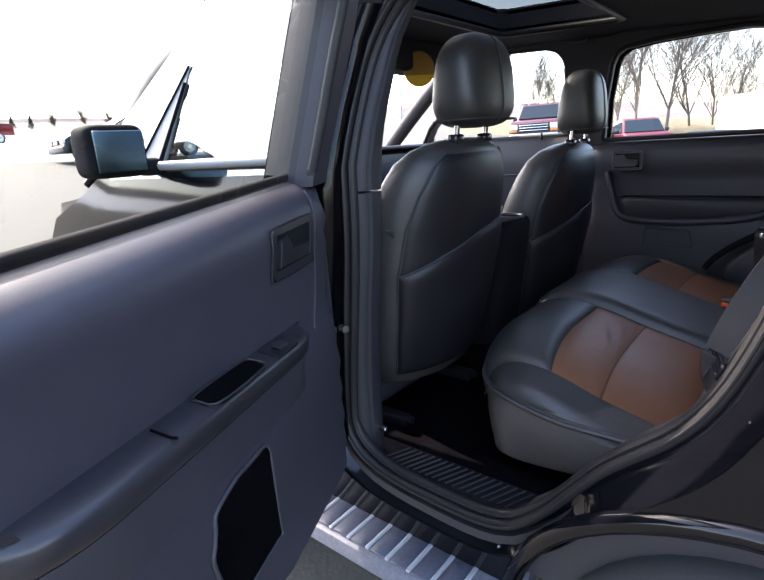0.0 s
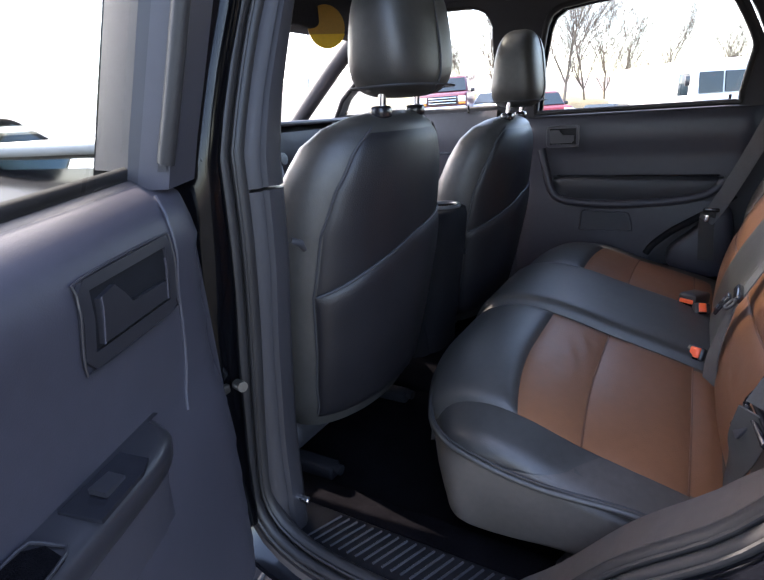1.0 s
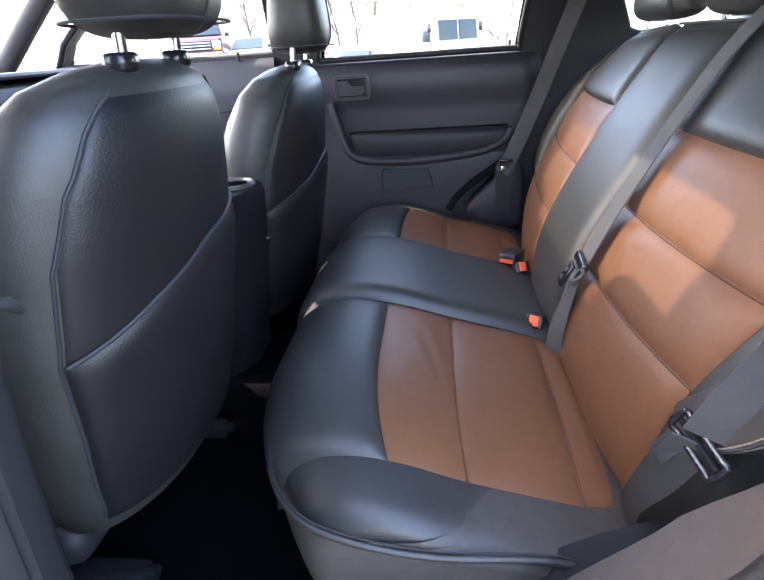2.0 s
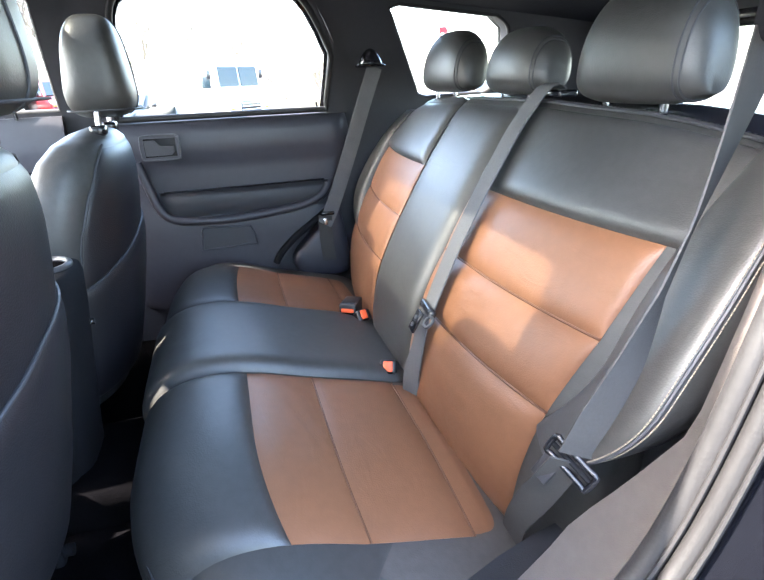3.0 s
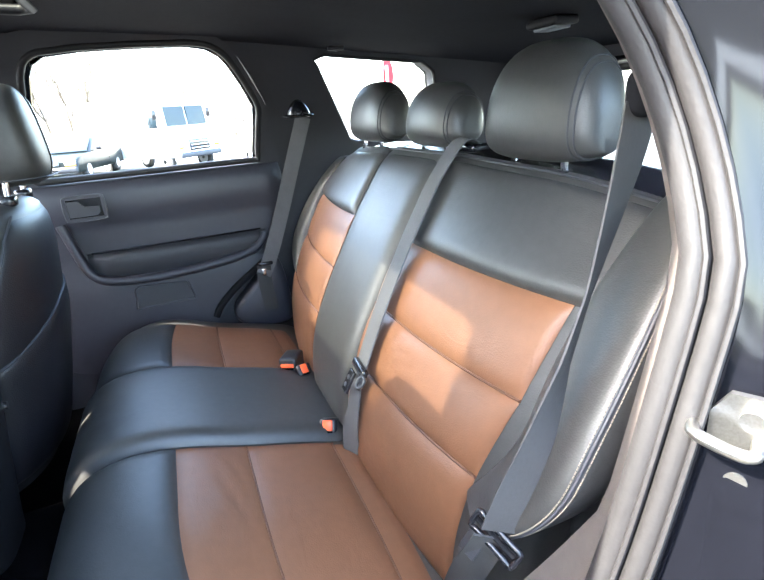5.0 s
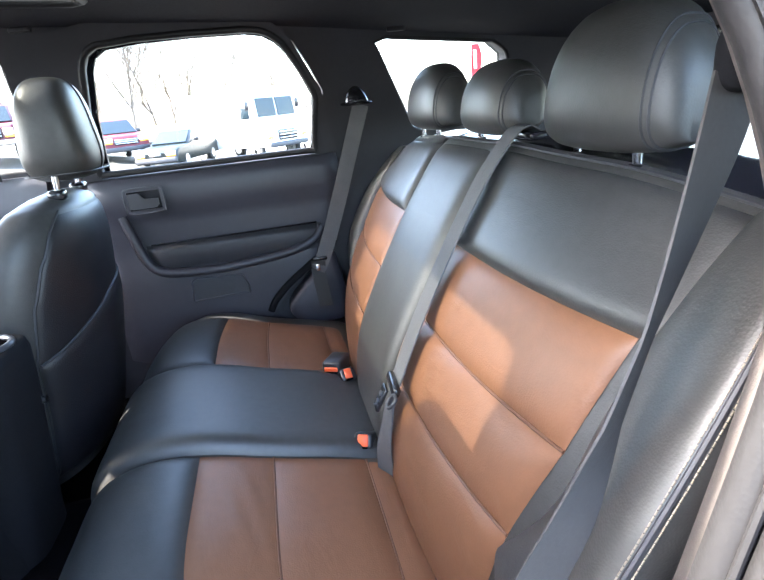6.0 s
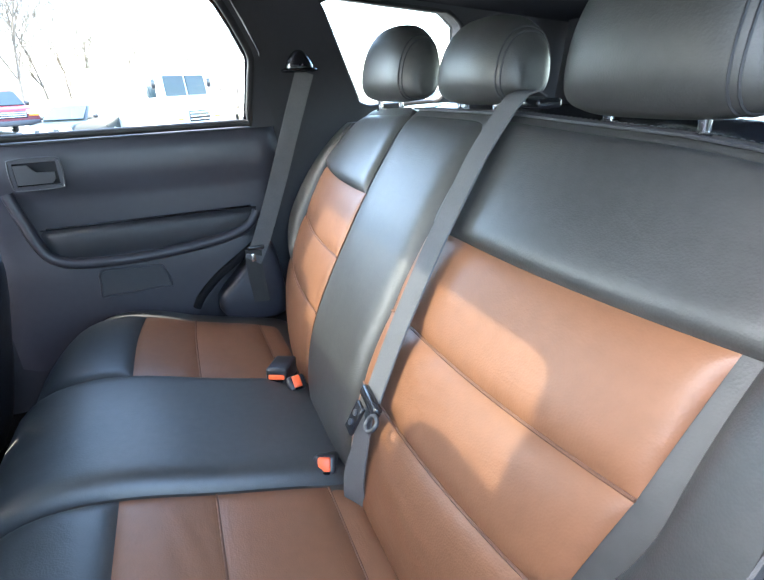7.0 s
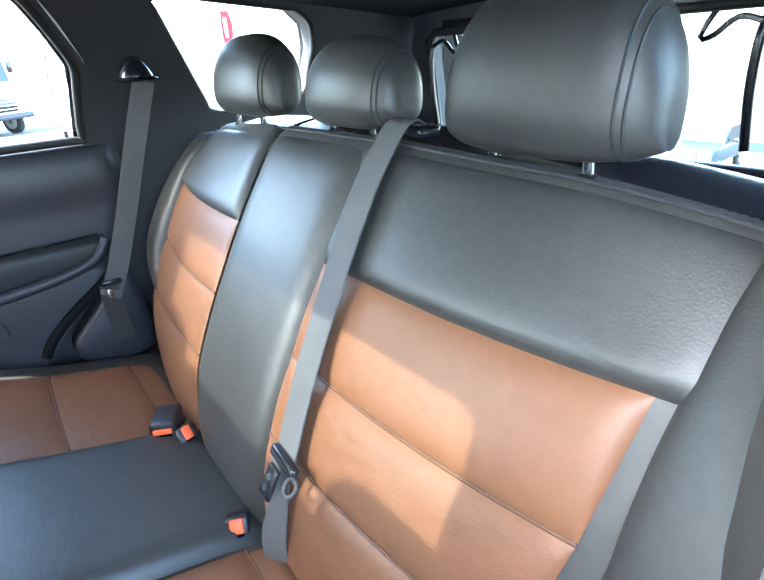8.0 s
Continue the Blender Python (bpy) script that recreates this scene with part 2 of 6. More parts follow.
def smooth_line(pts, n, closed=False):
    """Catmull-Rom through the points, n even steps by length."""
    P = [Vector(p) for p in pts]
    k, out = len(P), []
    for i in range(k if closed else k - 1):
        if closed:
            a, b, c, d = P[(i - 1) % k], P[i], P[(i + 1) % k], P[(i + 2) % k]
        else:
            a, b, c, d = P[max(i - 1, 0)], P[i], P[i + 1], P[min(i + 2, k - 1)]
        for j in range(12):
            t = j / 12
            out.append(0.5 * ((2 * b) + (c - a) * t + (2 * a - 5 * b + 4 * c - d) * t * t + (3 * b - a - 3 * c + d) * t ** 3))
    out.append(P[0].copy() if closed else P[-1])
    L = np.concatenate([[0], np.cumsum([(out[i + 1] - out[i]).length for i in range(len(out) - 1)])])
    A = np.array([list(v) for v in out])
    s = np.linspace(0, L[-1], n + 1)[: n if closed else n + 1]
    return [Vector([float(np.interp(q, L, A[:, j])) for j in range(A.shape[1])]) for q in s]


def loft(rings, closed=True, caps=True):
    bm = bmesh.new()
    R = [[bm.verts.new(p) for p in ring] for ring in rings]
    n = len(R[0])
    for a, b in zip(R, R[1:]):
        for i in range(n if closed else n - 1):
            j = (i + 1) % n
            bm.faces.new((a[i], a[j], b[j], b[i]))
    if caps and closed:
        bm.faces.new(R[0])
        bm.faces.new(R[-1])
    return bm


def tube(pts, r, sides=8, closed=False, flat=1.0):
    """A round cord along the points. flat: squash of the section."""
    P = [Vector(p) for p in pts]
    n, rings = len(P), []
    up = Vector((0.31, 0.17, 0.93)).normalized()
    for i, p in enumerate(P):
        if closed:
            t = (P[(i + 1) % n] - P[i - 1]).normalized()
        else:
            t = (P[min(i + 1, n - 1)] - P[max(i - 1, 0)]).normalized()
        up = (up - t * up.dot(t)).normalized()
        side = t.cross(up)
        rr = r[i] if isinstance(r, (list, tuple)) else r
        rings.append([p + (up * math.cos(a) * flat + side * math.sin(a)) * rr for a in np.linspace(0, 2 * math.pi, sides, endpoint=False)])
    if closed:
        rings.append(rings[0])
        bm = loft(rings, caps=False)
        bmesh.ops.remove_doubles(bm, verts=bm.verts, dist=1e-6)
        return bm
    return loft(rings)


def ribbon(pts, dirs, width, thick=0.0022):
    """A strap along the points, wide along dirs."""
    P = smooth_line(pts, 28)
    C = [Vector(p) for p in pts]
    L = np.concatenate([[0], np.cumsum([(C[i + 1] - C[i]).length for i in range(len(C) - 1)])])
    D = [Vector([float(np.interp(s, L, [d[k] for d in dirs])) for k in range(3)]) for s in np.linspace(0, L[-1], 29)]
    rings = []
    for i, p in enumerate(P):
        t = (P[min(i + 1, 28)] - P[max(i - 1, 0)]).normalized()
        w = (D[i] - t * D[i].dot(t)).normalized()
        nrm = t.cross(w)
        ring = [p + w * width * u + nrm * thick * v for u, v in ((-.5, -.5), (-.25, -.6), (.25, -.6), (.5, -.5), (.5, .5), (.25, .6), (-.25, .6), (-.5, .5))]
        rings.append(ring)
    return loft(rings)


def dense(poly, r=0.03):
    """Keeps long edges straight when an outline is smoothed: adds points near its corners."""
    out, n = [], len(poly)
    for i in range(n):
        a, c = Vector(poly[i]), Vector(poly[(i + 1) % n])
        k = (c - a).length
        out.append(tuple(a))
        if k > 3 * r:
            out += [tuple(a.lerp(c, r / k)), tuple(a.lerp(c, 0.5)), tuple(a.lerp(c, 1 - r / k))]
    return out


def inside(p, poly):
    r, n = False, len(poly)
    for i in range(n):
        (x1, y1), (x2, y2) = poly[i], poly[i - 1]
        if (y1 > p[1]) != (y2 > p[1]) and p[0] < (x2 - x1) * (p[1] - y1) / (y2 - y1) + x1:
            r = not r
    return r


def sheet(outer, holes, step, place, thick):
    """With no thickness given, a single face. A solid panel cut from a plane outline with holes, laid onto a curved surface. place(u, v, d): the point at depth d below the face."""
    from mathutils import geometry
    pts, edges = [], []

    def ring(poly):
        full = []
        for i, a in enumerate(poly):
            b = poly[(i + 1) % len(poly)]
            k = max(1, int(math.dist(a, b) / step))
            full += [(a[0] + (b[0] - a[0]) * j / k, a[1] + (b[1] - a[1]) * j / k) for j in range(k)]
        s = len(pts)
        pts.extend(full)
        edges.extend((s + i, s + (i + 1) % len(full)) for i in range(len(full)))
        return full
    rim = [ring(outer)] + [ring(h) for h in holes]
    A = np.array([p for r in rim for p in r])
    u0, v0 = A.min(0)
    u1, v1 = A.max(0)
    for i in range(1, int((u1 - u0) / step) + 1):
        for j in range(1, int((v1 - v0) / step) + 1):
            p = (u0 + i * step + (j % 2) * step * 0.5, v0 + j * step)
            if inside(p, outer) and not any(inside(p, h) for h in holes) and np.min(np.hypot(A[:, 0] - p[0], A[:, 1] - p[1])) > step * 0.5:
                pts.append(p)
    vs, es, fs, *_ = geometry.delaunay_2d_cdt([Vector(p) for p in pts], edges, [], 0, 1e-5)
    bm = bmesh.new()
    top = [bm.verts.new(place(v.x, v.y, 0.0)) for v in vs]
    bot = [bm.verts.new(place(v.x, v.y, thick)) for v in vs]
    count = {}
    for f in fs:
        c = sum((vs[i] for i in f), Vector((0, 0))) / len(f)
        if inside(c, outer) and not any(inside(c, h) for h in holes):
            bm.faces.new([top[i] for i in f])
            if thick:
                bm.faces.new([bot[i] for i in reversed(f)])
            for i in range(len(f)):
                e = (f[i], f[(i + 1) % len(f)])
                count[e] = count.get(e, 0) + 1
    for (a, b) in list(count):
        if thick and (b, a) not in count:
            bm.faces.new((top[b], top[a], bot[a], bot[b]))
    bmesh.ops.delete(bm, geom=[v for v in bm.verts if not v.link_faces], context="VERTS")
    return bm


def pillow(surf, a, b, c, d, puff, nu=14, nv=14, edge=0.0008, depth=0.012, crease=0.22, folds=()):
    """An upholstered panel: surf(u, v) gives point and outward normal; it swells by puff and is drawn down along its rim.
    folds: soft creases (x, y or z, length, lean) pressed into it."""
    bm = bmesh.new()
    lo, grid = [], []
    for j in range(nv + 1):
        row = []
        for i in range(nu + 1):
            s, t = i / nu, j / nv
            # crowd the samples towards the rim
            s2, t2 = 0.5 - 0.5 * math.cos(math.pi * s), 0.5 - 0.5 * math.cos(math.pi * t)
            u, v = a + (b - a) * s2, c + (d - c) * t2
            p, n = surf(u, v)
            e = min(s2, 1 - s2) * abs(b - a), min(t2, 1 - t2) * abs(d - c)
            w = crease * 0.1
            k = (1 - math.exp(-e[0] / w)) * (1 - math.exp(-e[1] / w))
            h = edge + puff * k + 0.0007 * noise.noise(Vector((u, v, p.x)) * 22) * k
            for fx, fy, fl, lean in folds:
                q = p.y if n.z > 0.6 else p.z
                along, off = (p.x - fx) / fl, q - fy - lean * (p.x - fx) / fl
                if abs(along) < 1:
                    h += 0.0030 * k * (1 - along * along) ** 2 * (math.exp(-((off - 0.012) / 0.010) ** 2) - math.exp(-(off / 0.007) ** 2))
            row.append(bm.verts.new(p + n * h))
        grid.append(row)
    for j in range(nv):
        for i in range(nu):
            bm.faces.new((grid[j][i], grid[j][i + 1], grid[j + 1][i + 1], grid[j + 1][i]))
    rim = [grid[0][i] for i in range(nu + 1)] + [grid[j][nu] for j in range(1, nv + 1)] + [grid[nv][i] for i in range(nu - 1, -1, -1)] + [grid[j][0] for j in range(nv - 1, 0, -1)]
    low = []
    for v in rim:
        q = v.co.copy()
        nn = Vector((0, 0, 0))
        for f in v.link_faces:
            f.normal_update()
            nn += f.normal
        p0, n0 = surf((a + b) / 2, (c + d) / 2)
        if nn.dot(n0) < 0:
            nn = -nn
        low.append(bm.verts.new(q - nn.normalized() * depth))
    for i in range(len(rim)):
        j = (i + 1) % len(rim)
        bm.faces.new((rim[i], rim[j], low[j], low[i]))
    return bm


def blob(c, s, e1=0.5, e2=0.5, nu=36, nv=20, shape=None):
    """A superellipsoid of half sizes s; shape(p) may bend its unit points."""
    def f(w, m):
        return math.copysign(abs(w) ** m, w)
    bm = bmesh.new()
    rings = []
    for j in range(1, nv):
        v = -math.pi / 2 + math.pi * j / nv
        ring = []
        for i in range(nu):
            u = 2 * math.pi * i / nu
            p = Vector((f(math.cos(v), e1) * f(math.cos(u), e2), f(math.cos(v), e1) * f(math.sin(u), e2), f(math.sin(v), e1)))
            ring.append(p)
        rings.append(ring)
    ends = [Vector((0, 0, -1)), Vector((0, 0, 1))]
    put = lambda p: Vector(c) + Vector([(shape(p) if shape else p)[k] * s[k] for k in range(3)])
    R = [[bm.verts.new(put(p)) for p in r] for r in rings]
    lo, hi = bm.verts.new(put(ends[0])), bm.verts.new(put(ends[1]))
    for a, b in zip(R, R[1:]):
        for i in range(nu):
            bm.faces.new((a[i], a[(i + 1) % nu], b[(i + 1) % nu], b[i]))
    for i in range(nu):
        bm.faces.new((R[0][(i + 1) % nu], R[0][i], lo))
        bm.faces.new((R[-1][i], R[-1][(i + 1) % nu], hi))
    return bm


def rod(a, b, r, sides=14):
    return tube([Vector(a), Vector(a).lerp(Vector(b), 0.5), Vector(b)], r, sides)


def disc(c, axis, r, h, sides=24, r2=None):
    bm = bmesh.new()
    bmesh.ops.create_cone(bm, cap_ends=True, segments=sides, radius1=r, radius2=r if r2 is None else r2, depth=h)
    q = Vector((0, 0, 1)).rotation_difference(Vector(axis).normalized()).to_matrix().to_4x4()
    bmesh.ops.transform(bm, matrix=Matrix.Translation(c) @ q, verts=bm.verts)
    return bm


def stitches(pts, count, length, r, lift):
    """A run of short threads along a line."""
    line = smooth_line(pts, count)
    out = None
    for i in range(count):
        a, b = line[i], line[i + 1]
        d = (b - a).normalized()
        m = (a + b) / 2 + Vector(lift)
        s = tube([m - d * length / 2, m, m + d * length / 2], r, 5)
        out = merge(out, s) if out else s
    return out

# ---------- the parked car's shell ----------
# x to the car's right, y forward, z up


def x_out(z):
    return float(np.interp(z, [0.3, 0.55, 0.75, 1.0, 1.2, 1.27, 1.58, 1.72], [0.81, 0.845, 0.885, 0.90, 0.88, 0.87, 0.765, 0.725]))


def x_wall(z):
    return float(np.interp(z, [0.4, 1.26, 1.62, 1.75], [0.79, 0.78, 0.66, 0.60]))


def roof_z(y):
    return 1.635 + 0.055 * (y - 0.3) if y > 0.3 else 1.635 + 0.10 * (y - 0.3)


def arc(cy, cz, r, a0, a1, n):
    return [(cy + r * math.cos(radians(a)), cz + r * math.sin(radians(a))) for a in np.linspace(a0, a1, n)]


OPENING = [(0.775, 1.60), (0.842, 1.50), (0.868, 1.35), (0.876, 1.1), (0.910, 0.76), (0.905, 0.645), (0.83, 0.585), (0.68, 0.565), (0.53, 0.57), (0.445, 0.63), (0.34, 0.76),
           (0.245, 0.85), (0.195, 0.92), (0.158, 1.01), (0.124, 1.13), (0.096, 1.25), (0.090, 1.33), (0.104, 1.41), (0.135, 1.477), (0.19, 1.55), (0.28, 1.605), (0.40, 1.63), (0.58, 1.637), (0.72, 1.632)]
RING = [(p.x, p.y) for p in smooth_line(OPENING, 96, True)]


def grow(poly, d):
    """Moves a closed outline outward by d."""
    c = Vector(np.mean(np.array(poly), 0))
    out, n = [], len(poly)
    for i, p in enumerate(poly):
        t = (Vector(poly[(i + 1) % n]) - Vector(poly[i - 1])).normalized()
        nn = Vector((t.y, -t.x))
        if nn.dot(Vector(p) - c) < 0:
            nn = -nn
        out.append((p[0] + nn.x * d, p[1] + nn.y * d))
    return out


FRONT_WIN = [(0.985, 1.295), (0.975, 1.58), (1.0, 1.625), (1.05, 1.645), (1.24, 1.655), (1.33, 1.63), (1.70, 1.37), (1.76, 1.295)]
QUARTER_WIN = [(-0.01, 1.555), (-0.05, 1.57), (-0.40, 1.535), (-0.45, 1.50), (-0.465, 1.44), (-0.45, 1.33), (-0.40, 1.285), (-0.17, 1.28), (-0.135, 1.295)]
REAR_WIN = [(0.835, 1.265), (0.815, 1.42), (0.785, 1.545), (0.768, 1.578), (0.735, 1.597), (0.64, 1.606), (0.50, 1.609), (0.355, 1.608), (0.305, 1.600), (0.270, 1.580), (0.245, 1.552), (0.212, 1.497), (0.180, 1.430), (0.184, 1.380), (0.198, 1.265)]
OPEN_WIN = [(0.835, 1.262), (0.835, 1.50), (0.825, 1.58), (0.79, 1.612), (0.70, 1.622), (0.33, 1.612), (0.275, 1.595), (0.235, 1.55), (0.185, 1.43), (0.178, 1.40), (0.195, 1.262)]
SIDE = [(2.30, 0.42), (2.30, 1.02), (2.22, 1.12), (1.98, 1.20), (1.78, 1.285), (1.30, 1.70), (1.1, 1.72), (0.3, 1.70), (-0.5, 1.65), (-1.0, 1.585), (-1.12, 1.50), (-1.22, 1.20), (-1.26, 0.95), (-1.24, 0.48), (-0.38, 0.40)]
SIDE += arc(0.07, 0.36, 0.425, 174, 6, 24) + [(0.52, 0.40)]

car = thing("suv", (0, 0.4, 0.0), "black sport utility vehicle with one rear door standing open", "car")

for s, tag_side in ((-1, "left"), (1, "right")):
    hole = grow(RING, 0.05) if s < 0 else grow([(y, z) for y, z in RING], 0.03)
    holes = [hole, FRONT_WIN, QUARTER_WIN]
    side = sheet(SIDE, holes, 0.075, lambda u, v, d, s=s: Vector((s * (x_out(v) - d), u, v)), 0.02)
    part("body_side", side, PAINT, car, "glossy black painted body side with door opening")
    # wall lining inside the cabin
    lining_outline = [(1.75, 0.50), (1.75, 1.29), (1.30, 1.665), (0.3, 1.655), (-0.5, 1.60), (-0.98, 1.555), (-1.02, 0.5)]
    cut = [grow(RING, 0.022), FRONT_WIN, QUARTER_WIN] if s < 0 else [grow(REAR_WIN, 0.03), FRONT_WIN, QUARTER_WIN]
    lining = sheet(lining_outline, cut, 0.06, lambda u, v, d, s=s: Vector((s * (x_wall(v) + d), u, v)), 0.03)
    part("side_lining", lining, PILLAR, car, "dark grey plastic pillar and side trim")
    for win, name in ((FRONT_WIN, "front_window"), (QUARTER_WIN, "quarter_window")):
        # left front pane is oversized, adding sky reflection over the painted frame
        pane = sheet(grow(win, 0.045 if s < 0 and win is FRONT_WIN else 0.012), [], 0.12, lambda u, v, d, s=s, win=win: Vector((s * ((x_out(v) + 0.003 if s < 0 and win is FRONT_WIN else x_wall(v) + 0.045) + d), u, v)), 0)
        part(name, pane, SIDE_GLASS if s < 0 and win is FRONT_WIN else WINDOW, car, "clear tempered side glass", shadow=False)
        ring = [Vector((s * (x_wall(z) + 0.012), y, z)) for y, z in [(p.x, p.y) for p in smooth_line(dense(win), 110, True)]]
        part("window_seal", tube(ring, 0.011, 8, True), RUBBER, car)
        reveal = [[Vector((s * (x_wall(z) + dd), y, z)) for y, z in win] for dd in (0.0, 0.085)]
        part("window_reveal", loft(reveal, caps=False), PILLAR, car)

# left door opening: jamb, weather strips, body lip
inner = [Vector((-(x_wall(z) - 0.012), y, z)) for y, z in RING]
mid = [Vector((-(x_wall(z) + 0.03), y, z)) for y, z in grow(RING, 0.012)]
step_ = [Vector((-(x_out(z) - 0.055), y, z)) for y, z in grow(RING, 0.022)]
lip = [Vector((-(x_out(z) - 0.004), y, z)) for y, z in grow(RING, 0.052)]
rings = [inner, mid, step_, lip]
rings = [r + [r[0]] for r in rings]
jamb = loft([[r[i] for r in rings] for i in range(len(rings[0]))], closed=False)
bmesh.ops.remove_doubles(jamb, verts=jamb.verts, dist=1e-6)
bmesh.ops.solidify(jamb, geom=jamb.faces, thickness=0.004)
part("door_jamb", jamb, PAINT, car, "black painted door jamb with scuffs")
seal_line = [Vector((-(x_wall(z) - 0.004), y, z)) for y, z in grow(RING, 0.002)]
part("weather_strip", tube(seal_line, 0.014, 10, True), RUBBER, car, "dull black rubber weather strip round the opening")
seal_line = [Vector((-(x_wall(z) + 0.020), y, z)) for y, z in grow(RING, 0.006)]
part("weather_strip", tube(seal_line, 0.011, 8, True), RUBBER, car)
for inset, out in ((0.010, 0.004), (0.034, 0.011)):
    part("seal_lip", tube([Vector((-(x_wall(z) + inset), y, z)) for y, z in grow(RING, out - 0.010)], 0.0028, 6, True), RUBBER, car, "thin black lip of the weather strip")
# pillar trim just inside the opening
trim_a = [Vector((-(x_wall(z) - 0.006), y, z)) for y, z in RING]
arch_w = lambda y, z: 0.065 * min(1.0, max(0.0, (0.62 - y) / 0.15)) * min(1.0, max(0.0, (1.02 - z) / 0.15))
trim_b = [Vector((-(x_wall(z) - 0.035 - arch_w(y, z)), y, z)) for y, z in grow(RING, 0.010)]
ra, rb = trim_a + [trim_a[0]], trim_b + [trim_b[0]]
k = max(range(len(RING)), key=lambda i: RING[i][1])
ra, rb = ra[k:-1] + ra[: k + 1], rb[k:-1] + rb[: k + 1]
for keep, mat_, words in ((lambda p: p.y < 0.60 and p.z > 0.57, PILLAR_TAN, "warm grey plastic trim lining the rear of the door opening"), (lambda p: p.y > 0.58 and p.z > 0.62, PILLAR, "dark plastic trim lining the front of the door opening")):
    n0 = next(i for i in range(len(RING)) if not keep(ra[i]))
    run = [[ra[i], rb[i]] for i in [(n0 + q) % len(RING) for q in range(len(RING))] if keep(ra[i])]
    sleeve = loft(run, closed=False)
    bmesh.ops.solidify(sleeve, geom=sleeve.faces, thickness=0.004)
    part("pillar_trim", sleeve, mat_, car, words)
# pillar trim on the centre post, split by a seam at belt height
def post_line(z):
    """Rear face of the centre post trim."""
    return float(np.interp(z, [0.56, 0.76, 0.95, 1.1, 1.35, 1.5, 1.6], [0.898, 0.898, 0.884, 0.866, 0.858, 0.835, 0.79]))


def post_ring(z):
    y, k = post_line(z), float(np.interp(z, [0.9, 1.25, 1.5, 1.6], [1.0, 1.0, 0.68, 0.6]))
    return [Vector((-(x_wall(z) - 0.004 - dx * k), y + dy, z)) for dy, dx in ((0.006, 0.0), (-0.008, 0.010), (-0.012, 0.022), (-0.006, 0.026), (-0.006, 0.029), (-0.014, 0.034), (-0.016, 0.060), (-0.008, 0.074), (0.014, 0.083), (0.13, 0.086), (0.15, 0.0))]


part("pillar_cover", loft([post_ring(z) for z in np.linspace(0.56, 1.203, 12)]), PILLAR, car, "grey plastic lower centre pillar cover")
part("pillar_cover", loft([post_ring(z) for z in np.linspace(1.208, 1.60, 10)]), PILLAR, car, "grey plastic upper centre pillar cover")

# rounded painted flange of the centre post, between its seals and the open door
flange = []
for z in np.linspace(0.64, 1.56, 16):
    y = post_line(z) + 0.008
    curve = smooth_line([(x_wall(z) + 0.022, y + 0.010), (x_wall(z) + 0.034, y - 0.004), (0.5 * (x_wall(z) + x_out(z)) + 0.012, y - 0.002), (x_out(z) - 0.014, y + 0.024), (x_out(z) - 0.003, y + 0.060)], 12)
    flange.append([Vector((-p.x, p.y, z)) for p in curve])
flange = loft(flange, closed=False)
bmesh.ops.solidify(flange, geom=flange.faces, thickness=0.003)
part("pillar_flange", flange, PAINT, car, "glossy black painted flange of the centre post")

# roof skin, headliner with the sunroof opening
SUNROOF = [(-0.40, 0.68), (0.40, 0.68), (0.43, 0.71), (0.43, 1.11), (0.40, 1.14), (-0.40, 1.14), (-0.43, 1.11), (-0.43, 0.71)]
liner = sheet([(-0.70, -1.0), (0.70, -1.0), (0.70, 1.42), (-0.70, 1.42)], [SUNROOF], 0.09, lambda u, v, d: Vector((u, v, roof_z(v) - 0.10 * max(0, abs(u) - 0.35) ** 1.5 + d)), 0.025)
part("headliner", liner, HEADLINER, car, "charcoal cloth headliner with a sunroof opening")
skin = sheet([(-0.73, -1.05), (0.73, -1.05), (0.73, 1.44), (-0.73, 1.44)], [SUNROOF], 0.12, lambda u, v, d: Vector((u, v, roof_z(v) + 0.075 - 0.10 * max(0, abs(u) - 0.3) ** 1.6 + d)), 0.012)
part("roof_panel", skin, PAINT, car, "glossy black painted roof")
frame_ring = [Vector((x, y, roof_z(y) + 0.002)) for x, y in SUNROOF]
part("sunroof_frame", tube(frame_ring, 0.012, 8, True), RUBBER, car)
reveal = [[Vector((x, y, roof_z(y) + dd)) for x, y in SUNROOF] for dd in (0.0, 0.09)]
part("sunroof_reveal", loft(reveal, caps=False), HEADLINER, car)
pane = sheet(SUNROOF, [], 0.2, lambda u, v, d: Vector((u, v, roof_z(v) + 0.088 + d)), 0)
part("sunroof_glass", pane, SUNGLASS, car, "tinted glass sunroof panel")
for y, x in ((0.88, 0.585), (-0.05, 0.56)):
    part("coat_hook", rbox((x, y, roof_z(y) - 0.03), (0.016, 0.05, 0.012), 0.004), PILLAR, car)
part("overhead_lamp", rbox((0.05, -0.42, roof_z(-0.42) - 0.012), (0.11, 0.07, 0.02), 0.008), PILLAR, car, "grey plastic cargo lamp housing")
part("lamp_lens", rbox((0.05, -0.42, roof_z(-0.42) - 0.024), (0.08, 0.045, 0.008), 0.003), SILVER, car)

# windscreen, its posts, cowl
hd, cw = Vector((0, 1.44, 1.68)), Vector((0, 2.02, 1.26))


def screen(u, v, d):
    p = hd.lerp(cw, v)
    return Vector((u * (0.60 + 0.14 * v), p.y + 0.08 * (1 - u * u) + d * 0.5, p.z + d))


part("windscreen", sheet([(-1, 0), (1, 0), (1, 1), (-1, 1)], [], 0.2, screen, 0), WINDOW, car, "clear windscreen glass", shadow=False)
